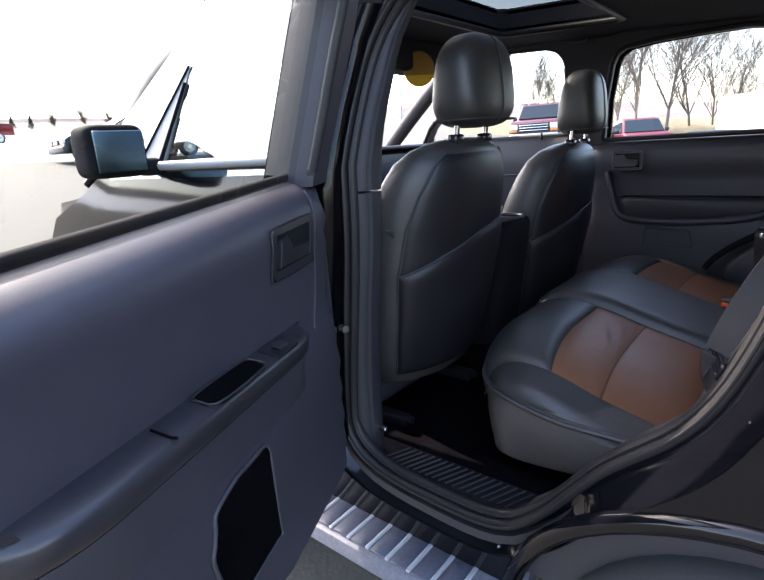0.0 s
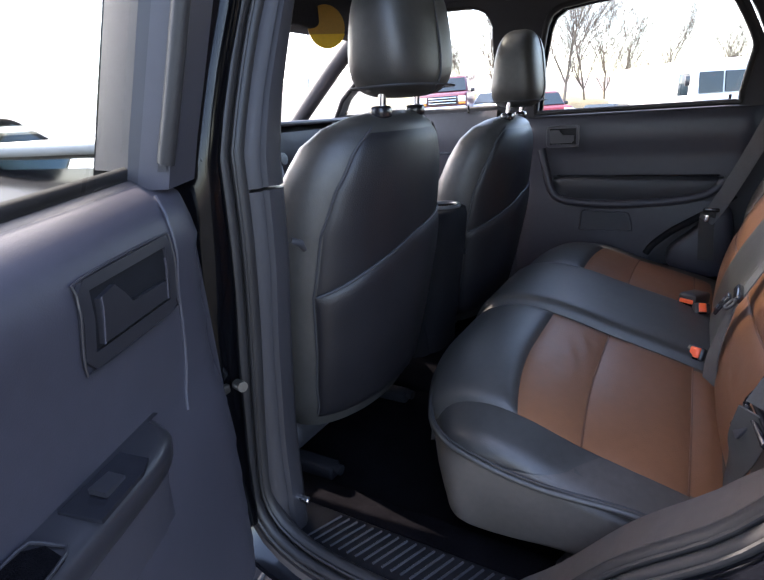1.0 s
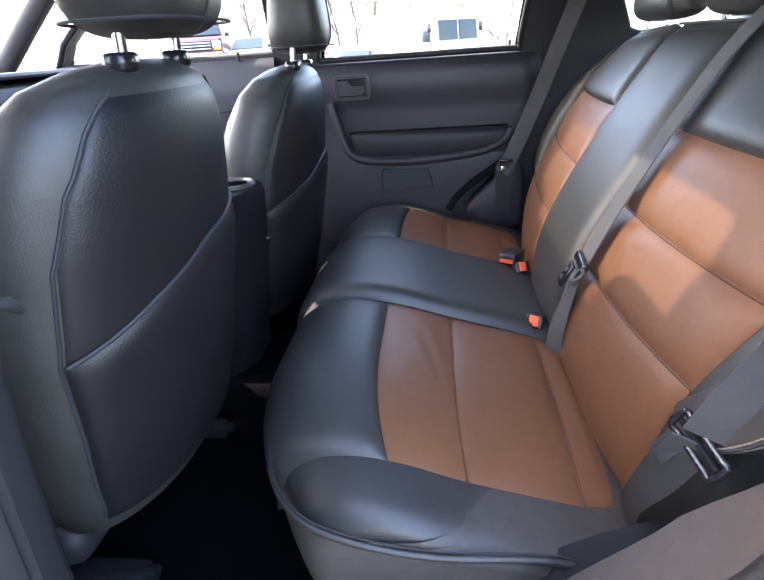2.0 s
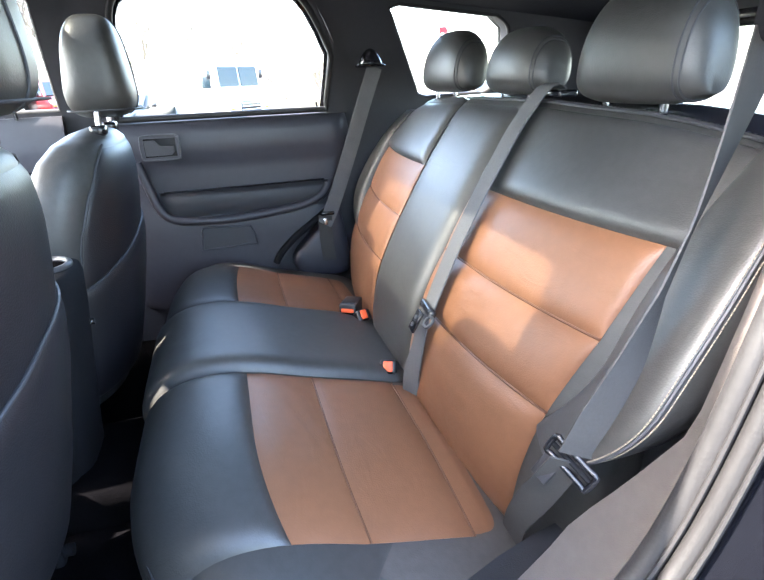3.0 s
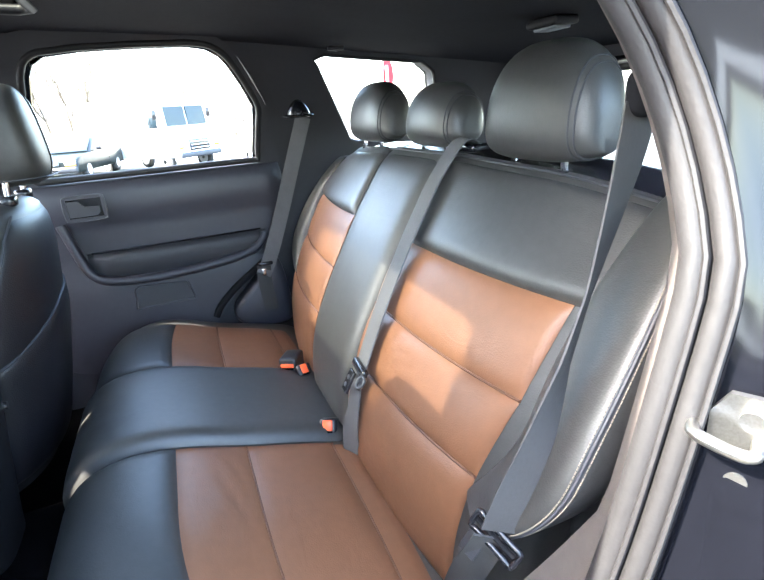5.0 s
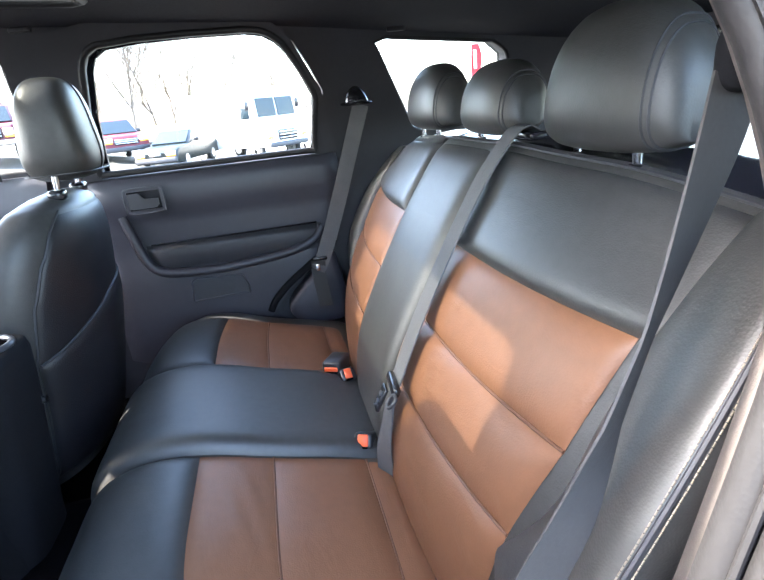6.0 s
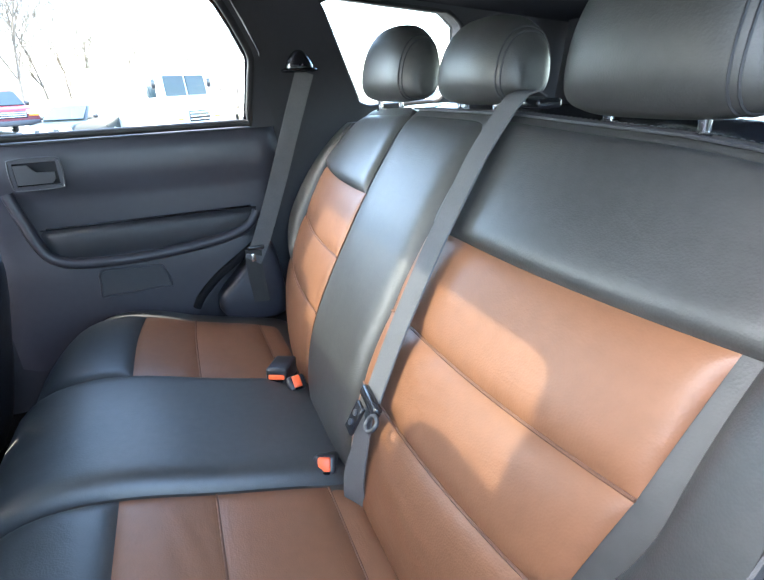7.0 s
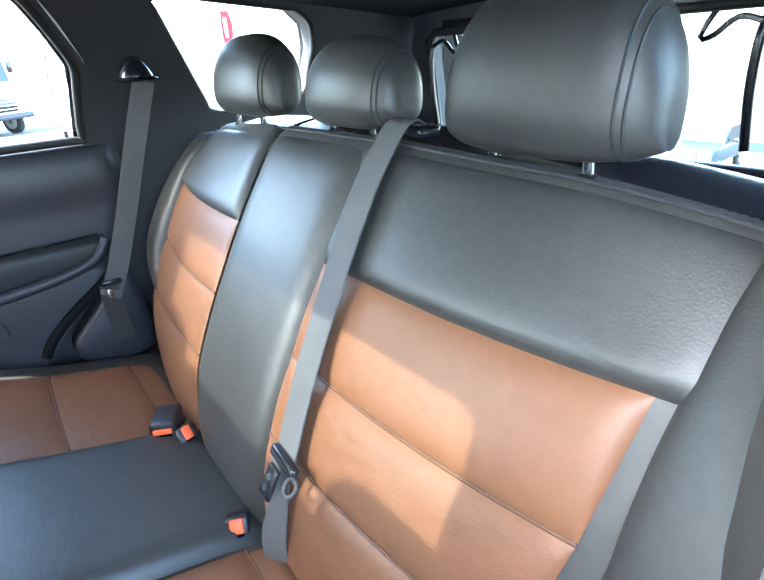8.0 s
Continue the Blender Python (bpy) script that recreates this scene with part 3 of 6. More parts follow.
for s in (-1, 1):
    a_post = smooth_line([(s * 0.60, 1.40, 1.68), (s * 0.70, 1.72, 1.48), (s * 0.79, 2.04, 1.25)] if s > 0 else [(-0.665, 1.36, 1.68), (-0.745, 1.66, 1.48), (-0.835, 2.02, 1.235)], 12)
    part("windscreen_post", tube(a_post, 0.016 if s < 0 else 0.038, 10), PAINT if s < 0 else PILLAR, car)
# thick post added by the left windscreen edge to block sun from the sill
part("sun_block_post", tube(smooth_line([(-0.600, 1.42, 1.665), (-0.668, 1.72, 1.515), (-0.692, 1.98, 1.31)], 12), [0.064] * 13, 10), PILLAR, car, "added dark post that keeps the sun off the sill")
part("header_rail", rbox((0, 1.475, 1.640), (1.24, 0.13, 0.125), 0.02), HEADLINER, car)
# round tag hanging inside the windscreen: amber above, yellow below
tag_m = Matrix.Translation((0.235, 1.395, 1.582)) @ Matrix.Rotation(radians(-42), 4, "Z")
circle = [(0.062 * math.cos(a), 0.066 * math.sin(a)) for a in np.linspace(0, 2 * math.pi, 36, endpoint=False)]
part("hanging_tag", sheet(circle, [], 0.04, lambda u, v, d: tag_m @ Vector((u, d, v)), 0.003), STICKER_DK, car, "round amber and yellow tag hanging at the windscreen")
part("tag_crescent", sheet([p for p in circle if p[1] < -0.022] , [], 0.04, lambda u, v, d: tag_m @ Vector((u, -0.008 + d, v)), 0.002), STICKER, car, "bright yellow lower part of the tag")
part("rear_view_mirror", rbox((0.06, 1.44, 1.628), (0.22, 0.03, 0.055), 0.015), GLOSSY, car, "black interior rear view mirror")
part("mirror_stem", rod((0.06, 1.45, 1.64), (0.06, 1.48, 1.68), 0.009), GLOSSY, car)

# bonnet and front wing ahead of the driver's door
bonnet = loft([[Vector((x * float(np.interp(y, [2.0, 2.4, 3.05], [1, 0.95, 0.70])), y, z + 0.03 * (1 - (x / 0.85) ** 2))) for y, z in ((1.98, 1.20), (2.4, 1.16), (2.9, 1.06), (3.02, 0.95), (3.05, 0.6), (2.0, 0.6))] for x in np.linspace(-0.84, 0.84, 13)])
part("bonnet", bonnet, PAINT, car, "glossy black bonnet")

# tailgate with its window
GATE_WIN = [(-0.59, 1.125), (0.59, 1.125), (0.64, 1.15), (0.635, 1.43), (0.60, 1.455), (-0.60, 1.455), (-0.635, 1.43), (-0.64, 1.15)]


def gate(u, v, d):
    return Vector((u, -0.85 - 0.16 * (1.55 - v) * 1.0 + 0.05 * (abs(u) / 0.7) ** 2 - d, v))


part("tailgate", sheet([(-0.78, 0.5), (0.78, 0.5), (0.78, 1.2), (0.66, 1.56), (-0.66, 1.56), (-0.78, 1.2)], [GATE_WIN], 0.1, gate, 0.05), TRIM_LOW, car, "dark plastic lined tailgate")
part("tailgate_glass", sheet(grow(GATE_WIN, 0.015), [], 0.2, lambda u, v, d: gate(u, v, d + 0.03), 0), WINDOW, car, "clear rear window glass", shadow=False)
part("tailgate_seal", tube([gate(u, v, 0.0) for u, v in GATE_WIN], 0.014, 8, True), RUBBER, car)
for s in (-1, 1):
    sx = 0.615 if s > 0 else -0.30
    strut = smooth_line([(sx, -0.845, 1.46), (sx + 0.01, -0.83, 1.40), (sx + 0.01, -0.83, 1.30), (sx, -0.84, 1.18)], 14)
    part("gas_strut", tube(strut, 0.010, 8), GLOSSY, car, "thin black tailgate gas strut")
    wire = smooth_line([(sx - s * 0.07, -0.835, 1.475), (sx - s * 0.10, -0.825, 1.435), (sx - s * 0.115, -0.82, 1.395), (sx - s * 0.09, -0.822, 1.40), (sx - s * 0.05, -0.825, 1.43), (sx, -0.83, 1.415)], 20)
    part("wiring_loom", tube(wire, 0.006, 7), GLOSSY, car, "short black loop of wiring at the tailgate hinge")
part("brake_lamp", rbox((0.19, -0.835, 1.468), (0.76, 0.035, 0.035), 0.01), GLOSSY, car, "black housing of the high brake lamp")

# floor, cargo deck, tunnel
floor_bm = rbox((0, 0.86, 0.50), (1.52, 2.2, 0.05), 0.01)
part("floor_pan", floor_bm, CARPET_AND_SHADE, car, "black carpeted car floor")
part("floor_tunnel", rbox((0.0, 1.1, 0.56), (0.26, 1.2, 0.14), 0.05), CARPET_AND_SHADE, car)
part("cargo_deck", rbox((0, -0.50, 0.78), (1.46, 0.74, 0.05), 0.01), CARPET_AND_SHADE, car)
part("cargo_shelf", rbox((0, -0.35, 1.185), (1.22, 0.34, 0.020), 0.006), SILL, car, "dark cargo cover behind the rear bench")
part("seat_riser", rbox((0, 0.18, 0.585), (1.14, 0.58, 0.14), 0.03), CARPET_AND_SHADE, car)
for s in (-1, 1):
    part("wheel_housing", blob((s * 0.60, -0.25, 0.86), (0.18, 0.34, 0.24), 0.5, 0.6), TRIM_LOW, car)

# sill: scuff plate with slanting ribs
part("scuff_plate", rbox((-0.715, 0.70, 0.548), (0.10, 0.50, 0.022), 0.008), SILL, car, "black ribbed sill scuff plate")
for i in range(21):
    y = 0.49 + i * 0.018
    part("scuff_rib", rod((-0.748, y + 0.014, 0.560), (-0.678, y - 0.018, 0.5615), 0.0022, 6), TRIM_LOW, car)
part("sill_trim", rbox((-0.630, 0.70, 0.543), (0.078, 0.54, 0.026), 0.012), CARPET_AND_SHADE, car, "dark carpet edge beside the sill")

# rear wheel and arch
arch = [Vector((-x_out(z) + 0.004, y, z)) for y, z in arc(0.07, 0.36, 0.43, 175, 4, 30)]
part("arch_moulding", tube(arch, 0.018, 8), PAINT, car)
liner_a = [[Vector((x, y, z)) for y, z in arc(0.07, 0.36, 0.42, 178, 2, 24)] for x in (-0.86, -0.60)]
lin = loft(liner_a, closed=False)
bmesh.ops.solidify(lin, geom=lin.faces, thickness=0.004)
part("arch_liner", lin, TRIM_LOW, car)


def wheel(parent, c, axis, r, w):
    t = blob((0, 0, 0), (r, r, w / 2), 0.35, 1.0, 40, 12)
    q = Vector((0, 0, 1)).rotation_difference(Vector(axis)).to_matrix().to_4x4()
    bmesh.ops.transform(t, matrix=Matrix.Translation(c) @ q, verts=t.verts)
    wh = part("wheel", disc(c, axis, r * 0.62, w * 1.02, 28), SILVER_PAINT, parent)
    part("tyre", t, TYRE, wh, "black rubber tyre")
    part("rim", disc(c, axis, r * 0.22, w * 1.08, 20), CHROME, wh)
    return wh


for x, y in ((-0.76, 0.07), (0.76, 0.07), (-0.76, 2.65), (0.76, 2.65)):
    wheel(car, (x, y, 0.35), (1, 0, 0), 0.35, 0.22)

# door striker on the rear jamb, check strap bolt on the post
STRIKER = Matrix.Translation((-0.833, 0.098, 1.130)) @ Matrix.Rotation(radians(28), 4, "Z")
octagon = [(-0.022, -0.022), (-0.012, -0.043), (0.012, -0.043), (0.024, -0.024), (0.026, 0.020), (0.014, 0.043), (-0.010, 0.043), (-0.022, 0.024)]
striker = part("striker_plate", sheet(octagon, [], 0.03, lambda u, v, d: STRIKER @ Vector((-u, 0.003 - d, v)), 0.006), STEEL, car, "zinc plated door striker plate")
loop = smooth_line([STRIKER @ Vector(v) for v in ((0.030, 0.002, 0.012), (0.030, 0.020, 0.013), (0.020, 0.027, 0.012), (-0.002, 0.027, 0.007), (-0.012, 0.020, 0.005), (-0.012, 0.002, 0.005))], 20)
part("striker_loop", tube(loop, 0.0052, 8), STEEL, striker)
for u, v in ((-0.006, 0.026), (-0.002, -0.030)):
    part("striker_bolt", disc(STRIKER @ Vector((u, 0.006, v)), STRIKER.to_3x3() @ Vector((0, 1, 0)), 0.0085, 0.008, 16), STEEL, striker)
part("check_bolt", disc((-0.842, 0.868, 0.925), (-0.3, -1, 0.1), 0.008, 0.020, 14), STEEL, car, "shiny check strap bolt on the centre post")
part("check_strap", rbox((-0.874, 0.885, 0.922), (0.05, 0.010, 0.014), 0.003), STEEL, car)
part("belt_bolt", tube([Vector((-0.705, 0.852, 1.118)), Vector((-0.690, 0.846, 1.110)), Vector((-0.676, 0.850, 1.096))], [0.005, 0.007, 0.004], 8), TRIM_LOW, car, "small dark belt bolt on the centre post")
part("sill_clip", rbox((-0.735, 0.872, 0.632), (0.012, 0.03, 0.012), 0.004), CHROME, car)

# driver's outside mirror
mirror_arm = part("mirror_arm", rbox((-0.895, 1.475, 1.282), (0.06, 0.06, 0.045), 0.018), SILL, car)
house = blob((-0.976, 1.50, 1.325), (0.075, 0.055, 0.064), 0.35, 0.4, 36, 18)
mh = part("mirror_housing", house, SILL, car, "black outside mirror housing")
part("mirror_glass", rbox((-0.975, 1.4455, 1.324), (0.120, 0.006, 0.098), 0.003), MIRROR, mh, "outside mirror glass")
sail_at = lambda u, v, d: Vector((-(x_out(v) + 0.006 - d), u, v))
# the sail's bright sky reflection is put into its pale colour
sail = part("mirror_sail", sheet([(1.577, 1.283), (1.452, 1.283), (1.392, 1.480), (1.384, 1.518)], [], 0.05, sail_at, 0.01), SILVER, car, "triangular sail panel behind the mirror, its sky reflection painted pale")
part("sail_edge", tube([sail_at(1.582 - 0.198 * t, 1.280 + 0.242 * t, -0.002) for t in np.linspace(0, 1, 9)], 0.003, 7), SILL, sail, "thin black rubber edge")
part("sail_edge", tube([sail_at(1.458 - 0.066 * t, 1.283 + 0.200 * t, -0.002) for t in np.linspace(0, 1, 9)], [0.009 * (1 - 0.5 * t) for t in np.linspace(0, 1, 9)], 7, flat=0.5), SILL, sail, "black rubber window run")
part("belt_moulding", tube([Vector((-0.878, y, 1.283)) for y in np.linspace(1.0, 1.72, 8)], 0.012, 8), SILVER, car, "pale grey belt moulding")
handle = smooth_line([(-0.905, 1.02, 1.15), (-0.94, 1.05, 1.15), (-0.945, 1.12, 1.15), (-0.94, 1.19, 1.15), (-0.905, 1.22, 1.15)], 14)
part("outer_handle", tube(handle, 0.013, 8), PAINT, car)

# ---------- running board ----------
board = thing("running_board", (-0.87, 1.1, 0.40), "grey ribbed running board below the door sills", "running board")
prof = [(-0.775, 0.40), (-0.775, 0.475), (-0.80, 0.485), (-0.815, 0.462), (-0.915, 0.457), (-0.928, 0.450), (-0.934, 0.42), (-0.91, 0.395)]
part("board_body", loft([[Vector((x + (0.03 if y < 0.52 and x < -0.9 else 0), y, z)) for x, z in prof] for y in (0.46, 0.50, 0.56, 1.0, 1.5, 2.0, 2.2)]), BOARD, board)
for i in range(22):
    y = 0.56 + i * 0.055
    part("tread_rib", rbox((-0.866, y, 0.460), (0.108, 0.010, 0.008), 0.003, 2), SILVER, board)
    part("tread_pad", rbox((-0.866, y + 0.0275, 0.4585), (0.104, 0.043, 0.006), 0.002, 1), BOARD_PAD, board)

# ---------- dashboard ----------
dash = thing("dashboard", (0, 1.8, 0.55), "dark dashboard with a silver centre stack", "dashboard")
dp = [(p.x, p.y) for p in smooth_line([(2.0, 1.245), (1.80, 1.285), (1.68, 1.28), (1.62, 1.24), (1.63, 1.12), (1.70, 0.96), (1.78, 0.80), (1.98, 0.78)], 24, True)]
part("dash_body", loft([[Vector((x, y + 0.04 * (x / 0.7) ** 2, z)) for y, z in dp] for x in np.linspace(-0.73, 0.73, 21)]), TRIM_LOW, dash)
part("dash_top_pad", rbox((0.38, 1.73, 1.288), (0.62, 0.20, 0.018), 0.008), TRIM, dash)
stack = part("control_panel", rbox((0.03, 1.615, 1.12), (0.30, 0.05, 0.30), 0.02, turn=Euler((radians(-14), 0, 0)).to_matrix().to_4x4()), SILVER, dash, "silver plastic centre stack")
for z in (1.17, 1.08):
    part("control_knob", disc((0.14, 1.575 + (1.17 - z) * 0.25, z), (0, -1, 0.2), 0.021, 0.03, 22), GLOSSY, stack)
for i in range(4):
    for j in range(3):
        part("stack_button", rbox((-0.06 + j * 0.05, 1.578 + i * 0.012, 1.20 - i * 0.05), (0.04, 0.02, 0.032), 0.004, 2), GLOSSY, stack)
part("vent", rbox((0.10, 1.59, 1.25), (0.12, 0.03, 0.05), 0.01), GLOSSY, dash)
console = thing("centre_console", (0, 1.2, 0.5), "black plastic centre console between the front seats", "console")
part("console_body", rbox((0.0, 1.24, 0.69), (0.215, 0.66, 0.36), 0.04), SILL, console)
part("console_lid", rbox((0.0, 1.12, 0.892), (0.195, 0.44, 0.045), 0.016), SILL, console)
# raised rear end with a cup holder in its top
tower = []
for z, w, y0, y1 in ((0.52, 0.104, 0.90, 1.24), (0.66, 0.106, 0.888, 1.24), (0.82, 0.106, 0.868, 1.23), (0.95, 0.104, 0.850, 1.20), (1.02, 0.100, 0.843, 1.18), (1.038, 0.095, 0.846, 1.175), (1.043, 0.086, 0.853, 1.168)):
    tower.append([Vector((0.002 + w * math.copysign(abs(math.cos(a)) ** 0.5, math.cos(a)), (y0 + y1) / 2 + (y1 - y0) / 2 * math.copysign(abs(math.sin(a)) ** 0.5, math.sin(a)), z)) for a in np.linspace(0, 2 * math.pi, 40, endpoint=False)])
rear_end = part("console_tower", loft(tower), SILL, console, "black plastic rear end of the console")
part("cup_rim", tube([Vector((0.012 + 0.045 * math.cos(a), 0.902 + 0.045 * math.sin(a), 1.046)) for a in np.linspace(0, 2 * math.pi, 32, endpoint=False)], 0.0065, 8, True), GLOSSY_GREY, rear_end, "glossy cup holder rim")
# black disc flush with the top paints the shaded inside of the holder
part("cup_shade", disc((0.012, 0.902, 1.0425), (0, 0, 1), 0.040, 0.004, 28), CARPET_AND_SHADE, rear_end, "black disc for the shade inside the cup holder")
part("hook", disc((0.058, 0.858, 0.905), (0.1, -1, 0), 0.008, 0.012, 14), CHROME, rear_end, "small bright hook")
part("shift_lever", rod((0.02, 1.47, 0.86), (0.02, 1.42, 0.98), 0.012), CHROME, console)
part("shift_knob", blob((0.02, 1.415, 1.0), (0.025, 0.03, 0.035), 0.8, 0.8, 18, 10), GLOSSY, console)

# ---------- rear doors ----------


def door_place(side):
    """Maps (u back from the hinge, w inwards from the skin, z) to the place; the left door stands open."""
    if side > 0:
        return lambda u, w, z: Vector((0.865 - w, 0.925 - u, z))
    a = radians(65)
    return lambda u, w, z: Vector((-0.907 - u * math.sin(a) + w * math.cos(a), 0.970 - u * math.cos(a) - w * math.sin(a), z))


def rear_door(side):
    P0 = door_place(side)
    opened = side < 0

    def P(u, w, z):
        """The open door's waist falls a little towards its rear edge."""
        if opened:
            k = min(1.0, max(0.0, (z - 1.12) / 0.14)) * min(1.0, max(0.0, (1.50 - z) / 0.22))
            z -= (0.012 + 0.052 * max(0.0, u)) * k * k * (3 - 2 * k)
        return P0(u, w, z)
    turn = Matrix.Identity(4) if side > 0 else Matrix.Rotation(radians(-65), 4, "Z")
    U = lambda poly: [(0.925 - y, z) for y, z in poly]
    win = U(OPEN_WIN if opened else REAR_WIN)
    shape = [(0.0, 0.63), (0.015, 1.27), (0.02, 1.50), (0.06, 1.63), (0.22, 1.66), (0.60, 1.65), (0.68, 1.60), (0.755, 1.47), (0.815, 1.33), (0.835, 1.18), (0.81, 1.03), (0.75, 0.93),
             (0.62, 0.82), (0.53, 0.72), (0.46, 0.645), (0.36, 0.615), (0.10, 0.615)]

    def skin_w(z):
        return 0.90 - x_out(z)
    d = part("rear_door", sheet(shape, [[(0.034 if u < 0.12 and opened else u, z) for u, z in win]], 0.08, lambda u, v, e: P(u, skin_w(v) - 0.03 + e, v), 0.012), PAINT, car, "open rear door with dark plastic inner trim" if opened else "closed rear door with dark grey plastic inner trim")

    def panel_w(u, z):
        """Depth of the trim panel's face: a rolled upper ledge and a hollow middle."""
        belt = float(np.interp(z, [0.56, 0.62, 0.90, 0.96, 1.00, 1.12, 1.17, 1.20, 1.225, 1.243, 1.256, 1.262], [0.118, 0.130, 0.133, 0.128, 0.120, 0.124, 0.130, 0.129, 0.124, 0.114, 0.098, 0.078])) if opened else float(np.interp(z, [0.56, 0.62, 0.90, 0.96, 1.00, 1.13, 1.145, 1.215, 1.245, 1.262], [0.118, 0.130, 0.133, 0.128, 0.118, 0.120, 0.132, 0.132, 0.122, 0.100]))
        rim = min(1.0, max(0.0, min(u - 0.02, 0.80 - u) / 0.035))
        return belt - 0.025 * (1 - rim) ** 2
    low = [(0.03, 0.66), (0.025, 1.262), (0.795, 1.262), (0.805, 1.18), (0.785, 1.04), (0.725, 0.95), (0.60, 0.845), (0.505, 0.735), (0.44, 0.665), (0.35, 0.642), (0.10, 0.642)]
    part("trim_panel", sheet(low, [], 0.03, lambda u, v, e: P(u, panel_w(u, v) - e, v), 0.06), TRIM, d, "dark grey moulded plastic trim panel")
    # window frame above the belt
    upper = [(0.02, 1.25), (0.02, 1.50), (0.055, 1.625), (0.20, 1.65), (0.61, 1.645), (0.685, 1.59), (0.765, 1.44), (0.80, 1.25)]
    part("window_frame", sheet(upper, [[(u, z - (0.012 if z < 1.3 else 0.0)) for u, z in win]], 0.05, lambda u, v, e: P(u, 0.93 - 0.028 - x_wall(v) - e, v), 0.05), TRIM if opened else PILLAR, d, "dark grey window frame")
    line = smooth_line(dense(win), 110, True)
    if opened:
        run = []
        for z in np.linspace(1.27, 1.60, 10):
            uf = float(np.interp(z, [1.262, 1.50, 1.58, 1.612], [0.090, 0.090, 0.100, 0.135]))
            run.append([P(uf + 0.002, 0.93 - 0.030 - x_wall(z), z), P(uf - 0.006, 0.93 - 0.075 - x_wall(z), z), P(0.036, skin_w(z) - 0.026, z)])
        channel = loft(run, closed=False)
        bmesh.ops.solidify(channel, geom=channel.faces, thickness=0.003)
        part("window_channel", channel, TRIM, d, "dark grey lined window channel")
        # the run along the waist lies hidden below the trim
        first = next(i for i in range(110) if line[i].y > 1.274 and line[i - 1].y <= 1.274)
        line = [p for p in line[first:] + line[:first] if p.y > 1.274]
    ring = [P(p.x, 0.93 - 0.032 - x_wall(p.y), p.y) for p in line]
    part("window_seal", tube(ring, 0.010, 8, not opened), RUBBER, d)
    if opened:
        part("waist_seal", tube([P(u, 0.066, 1.266) for u in np.linspace(0.05, 0.80, 14)], 0.010, 8), SILL, d, "black rubber waist seal")
    part("window_pane", sheet(grow(win, 0.01), [], 0.15, lambda u, v, e: P(u, 0.93 - 0.065 - x_wall(v) - e, v), 0), DOOR_GLASS if opened else WINDOW, d, "lightly tinted door glass" if opened else "clear door glass", shadow=False)
    # lock pin
    part("lock_pin", rod(P(0.70, 0.105, 1.262), P(0.70, 0.105, 1.288), 0.0045, 10), GLOSSY, d, "small black lock pin")
    # seam below the upper ledge
    if not opened:
        part("panel_seam", tube([P(u, panel_w(u, 1.148 - 0.03 * u) + 0.001, 1.160 - 0.032 * u) for u in np.linspace(0.25, 0.79, 14)], 0.0025, 6), GLOSSY, d)
    # inside handle in its dished bezel
    ha, hb, hc, hd_ = (0.131, 0.292, 1.108, 1.204) if opened else (0.140, 0.252, 1.142, 1.216)
    q = 0.012
    rim = [(ha, hc + q), (ha, hd_ - q), (ha + q, hd_), (hb - q, hd_), (hb, hd_ - q), (hb, hc + q), (hb - q, hc), (ha + q, hc)]
    m_ = 0.014 if opened else 0.009
    mouth = [(ha + m_, hc + m_), (ha + m_, hd_ - m_), (hb - m_, hd_ - m_), (hb - m_, hc + m_)]
    mu, mv = (ha + hb) / 2, (hc + hd_) / 2
    if opened:
        lay = lambda h: (lambda u, v, e: P(u + 0.10 * max(0.0, mv - v) * max(0.0, u - mu) / 0.08, panel_w(u, v) + h - e, v))
        part("handle_bezel", sheet(rim, [mouth], 0.03, lay(0.004), 0.006), ARM_BLACK, d, "near-black plastic handle bezel")
        part("bezel_edge", tube([lay(0.003)(p.x, p.y, 0) for p in smooth_line(grow(rim, 0.001), 48, True)], 0.0014, 6, True), ARM_BLACK, d)
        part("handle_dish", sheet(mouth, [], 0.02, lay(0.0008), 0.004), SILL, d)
        lever = sheet([(mu + 0.058, mv - 0.030), (mu + 0.060, mv + 0.020), (mu + 0.035, mv + 0.026), (mu + 0.010, mv - 0.006), (mu - 0.058, mv - 0.008), (mu - 0.058, mv - 0.030)], [], 0.02, lay(0.006), 0.005)
        lv = part("handle_lever", lever, ARM_BLACK, d, "dark plastic door lever")
        for u in (mu + 0.058, mu - 0.056):
            part("lever_edge", tube([lay(0.0065)(u, v, 0) for v in np.linspace(mv - 0.030, mv + 0.022, 5)], 0.0011, 6), TRIM, lv)
        line = [(0.105, 1.245), (0.112, 1.232), (0.117, 1.21), (0.119, 1.15), (0.123, 1.08), (0.132, 1.03), (0.150, 0.985)]
        part("panel_ridge", tube([P(p.x, panel_w(p.x, p.y) + 0.0008, p.y) for p in smooth_line(line, 24)], 0.0024, 6), TRIM, d, "raised moulded line down the trim")
    else:
        hw = 0.141
        part("bezel_edge", tube([P(p.x, hw, p.y) for p in smooth_line(rim, 48, True)], 0.0022, 6, True), GLOSSY_GREY, d)
        part("handle_bezel", sheet(rim, [mouth], 0.03, lambda u, v, e: P(u, hw - e, v), 0.012), TRIM, d, "grey plastic handle bezel")
        part("handle_dish", sheet(mouth, [], 0.02, lambda u, v, e: P(u, hw - 0.0055 - e, v), 0.004), GLOSSY, d)
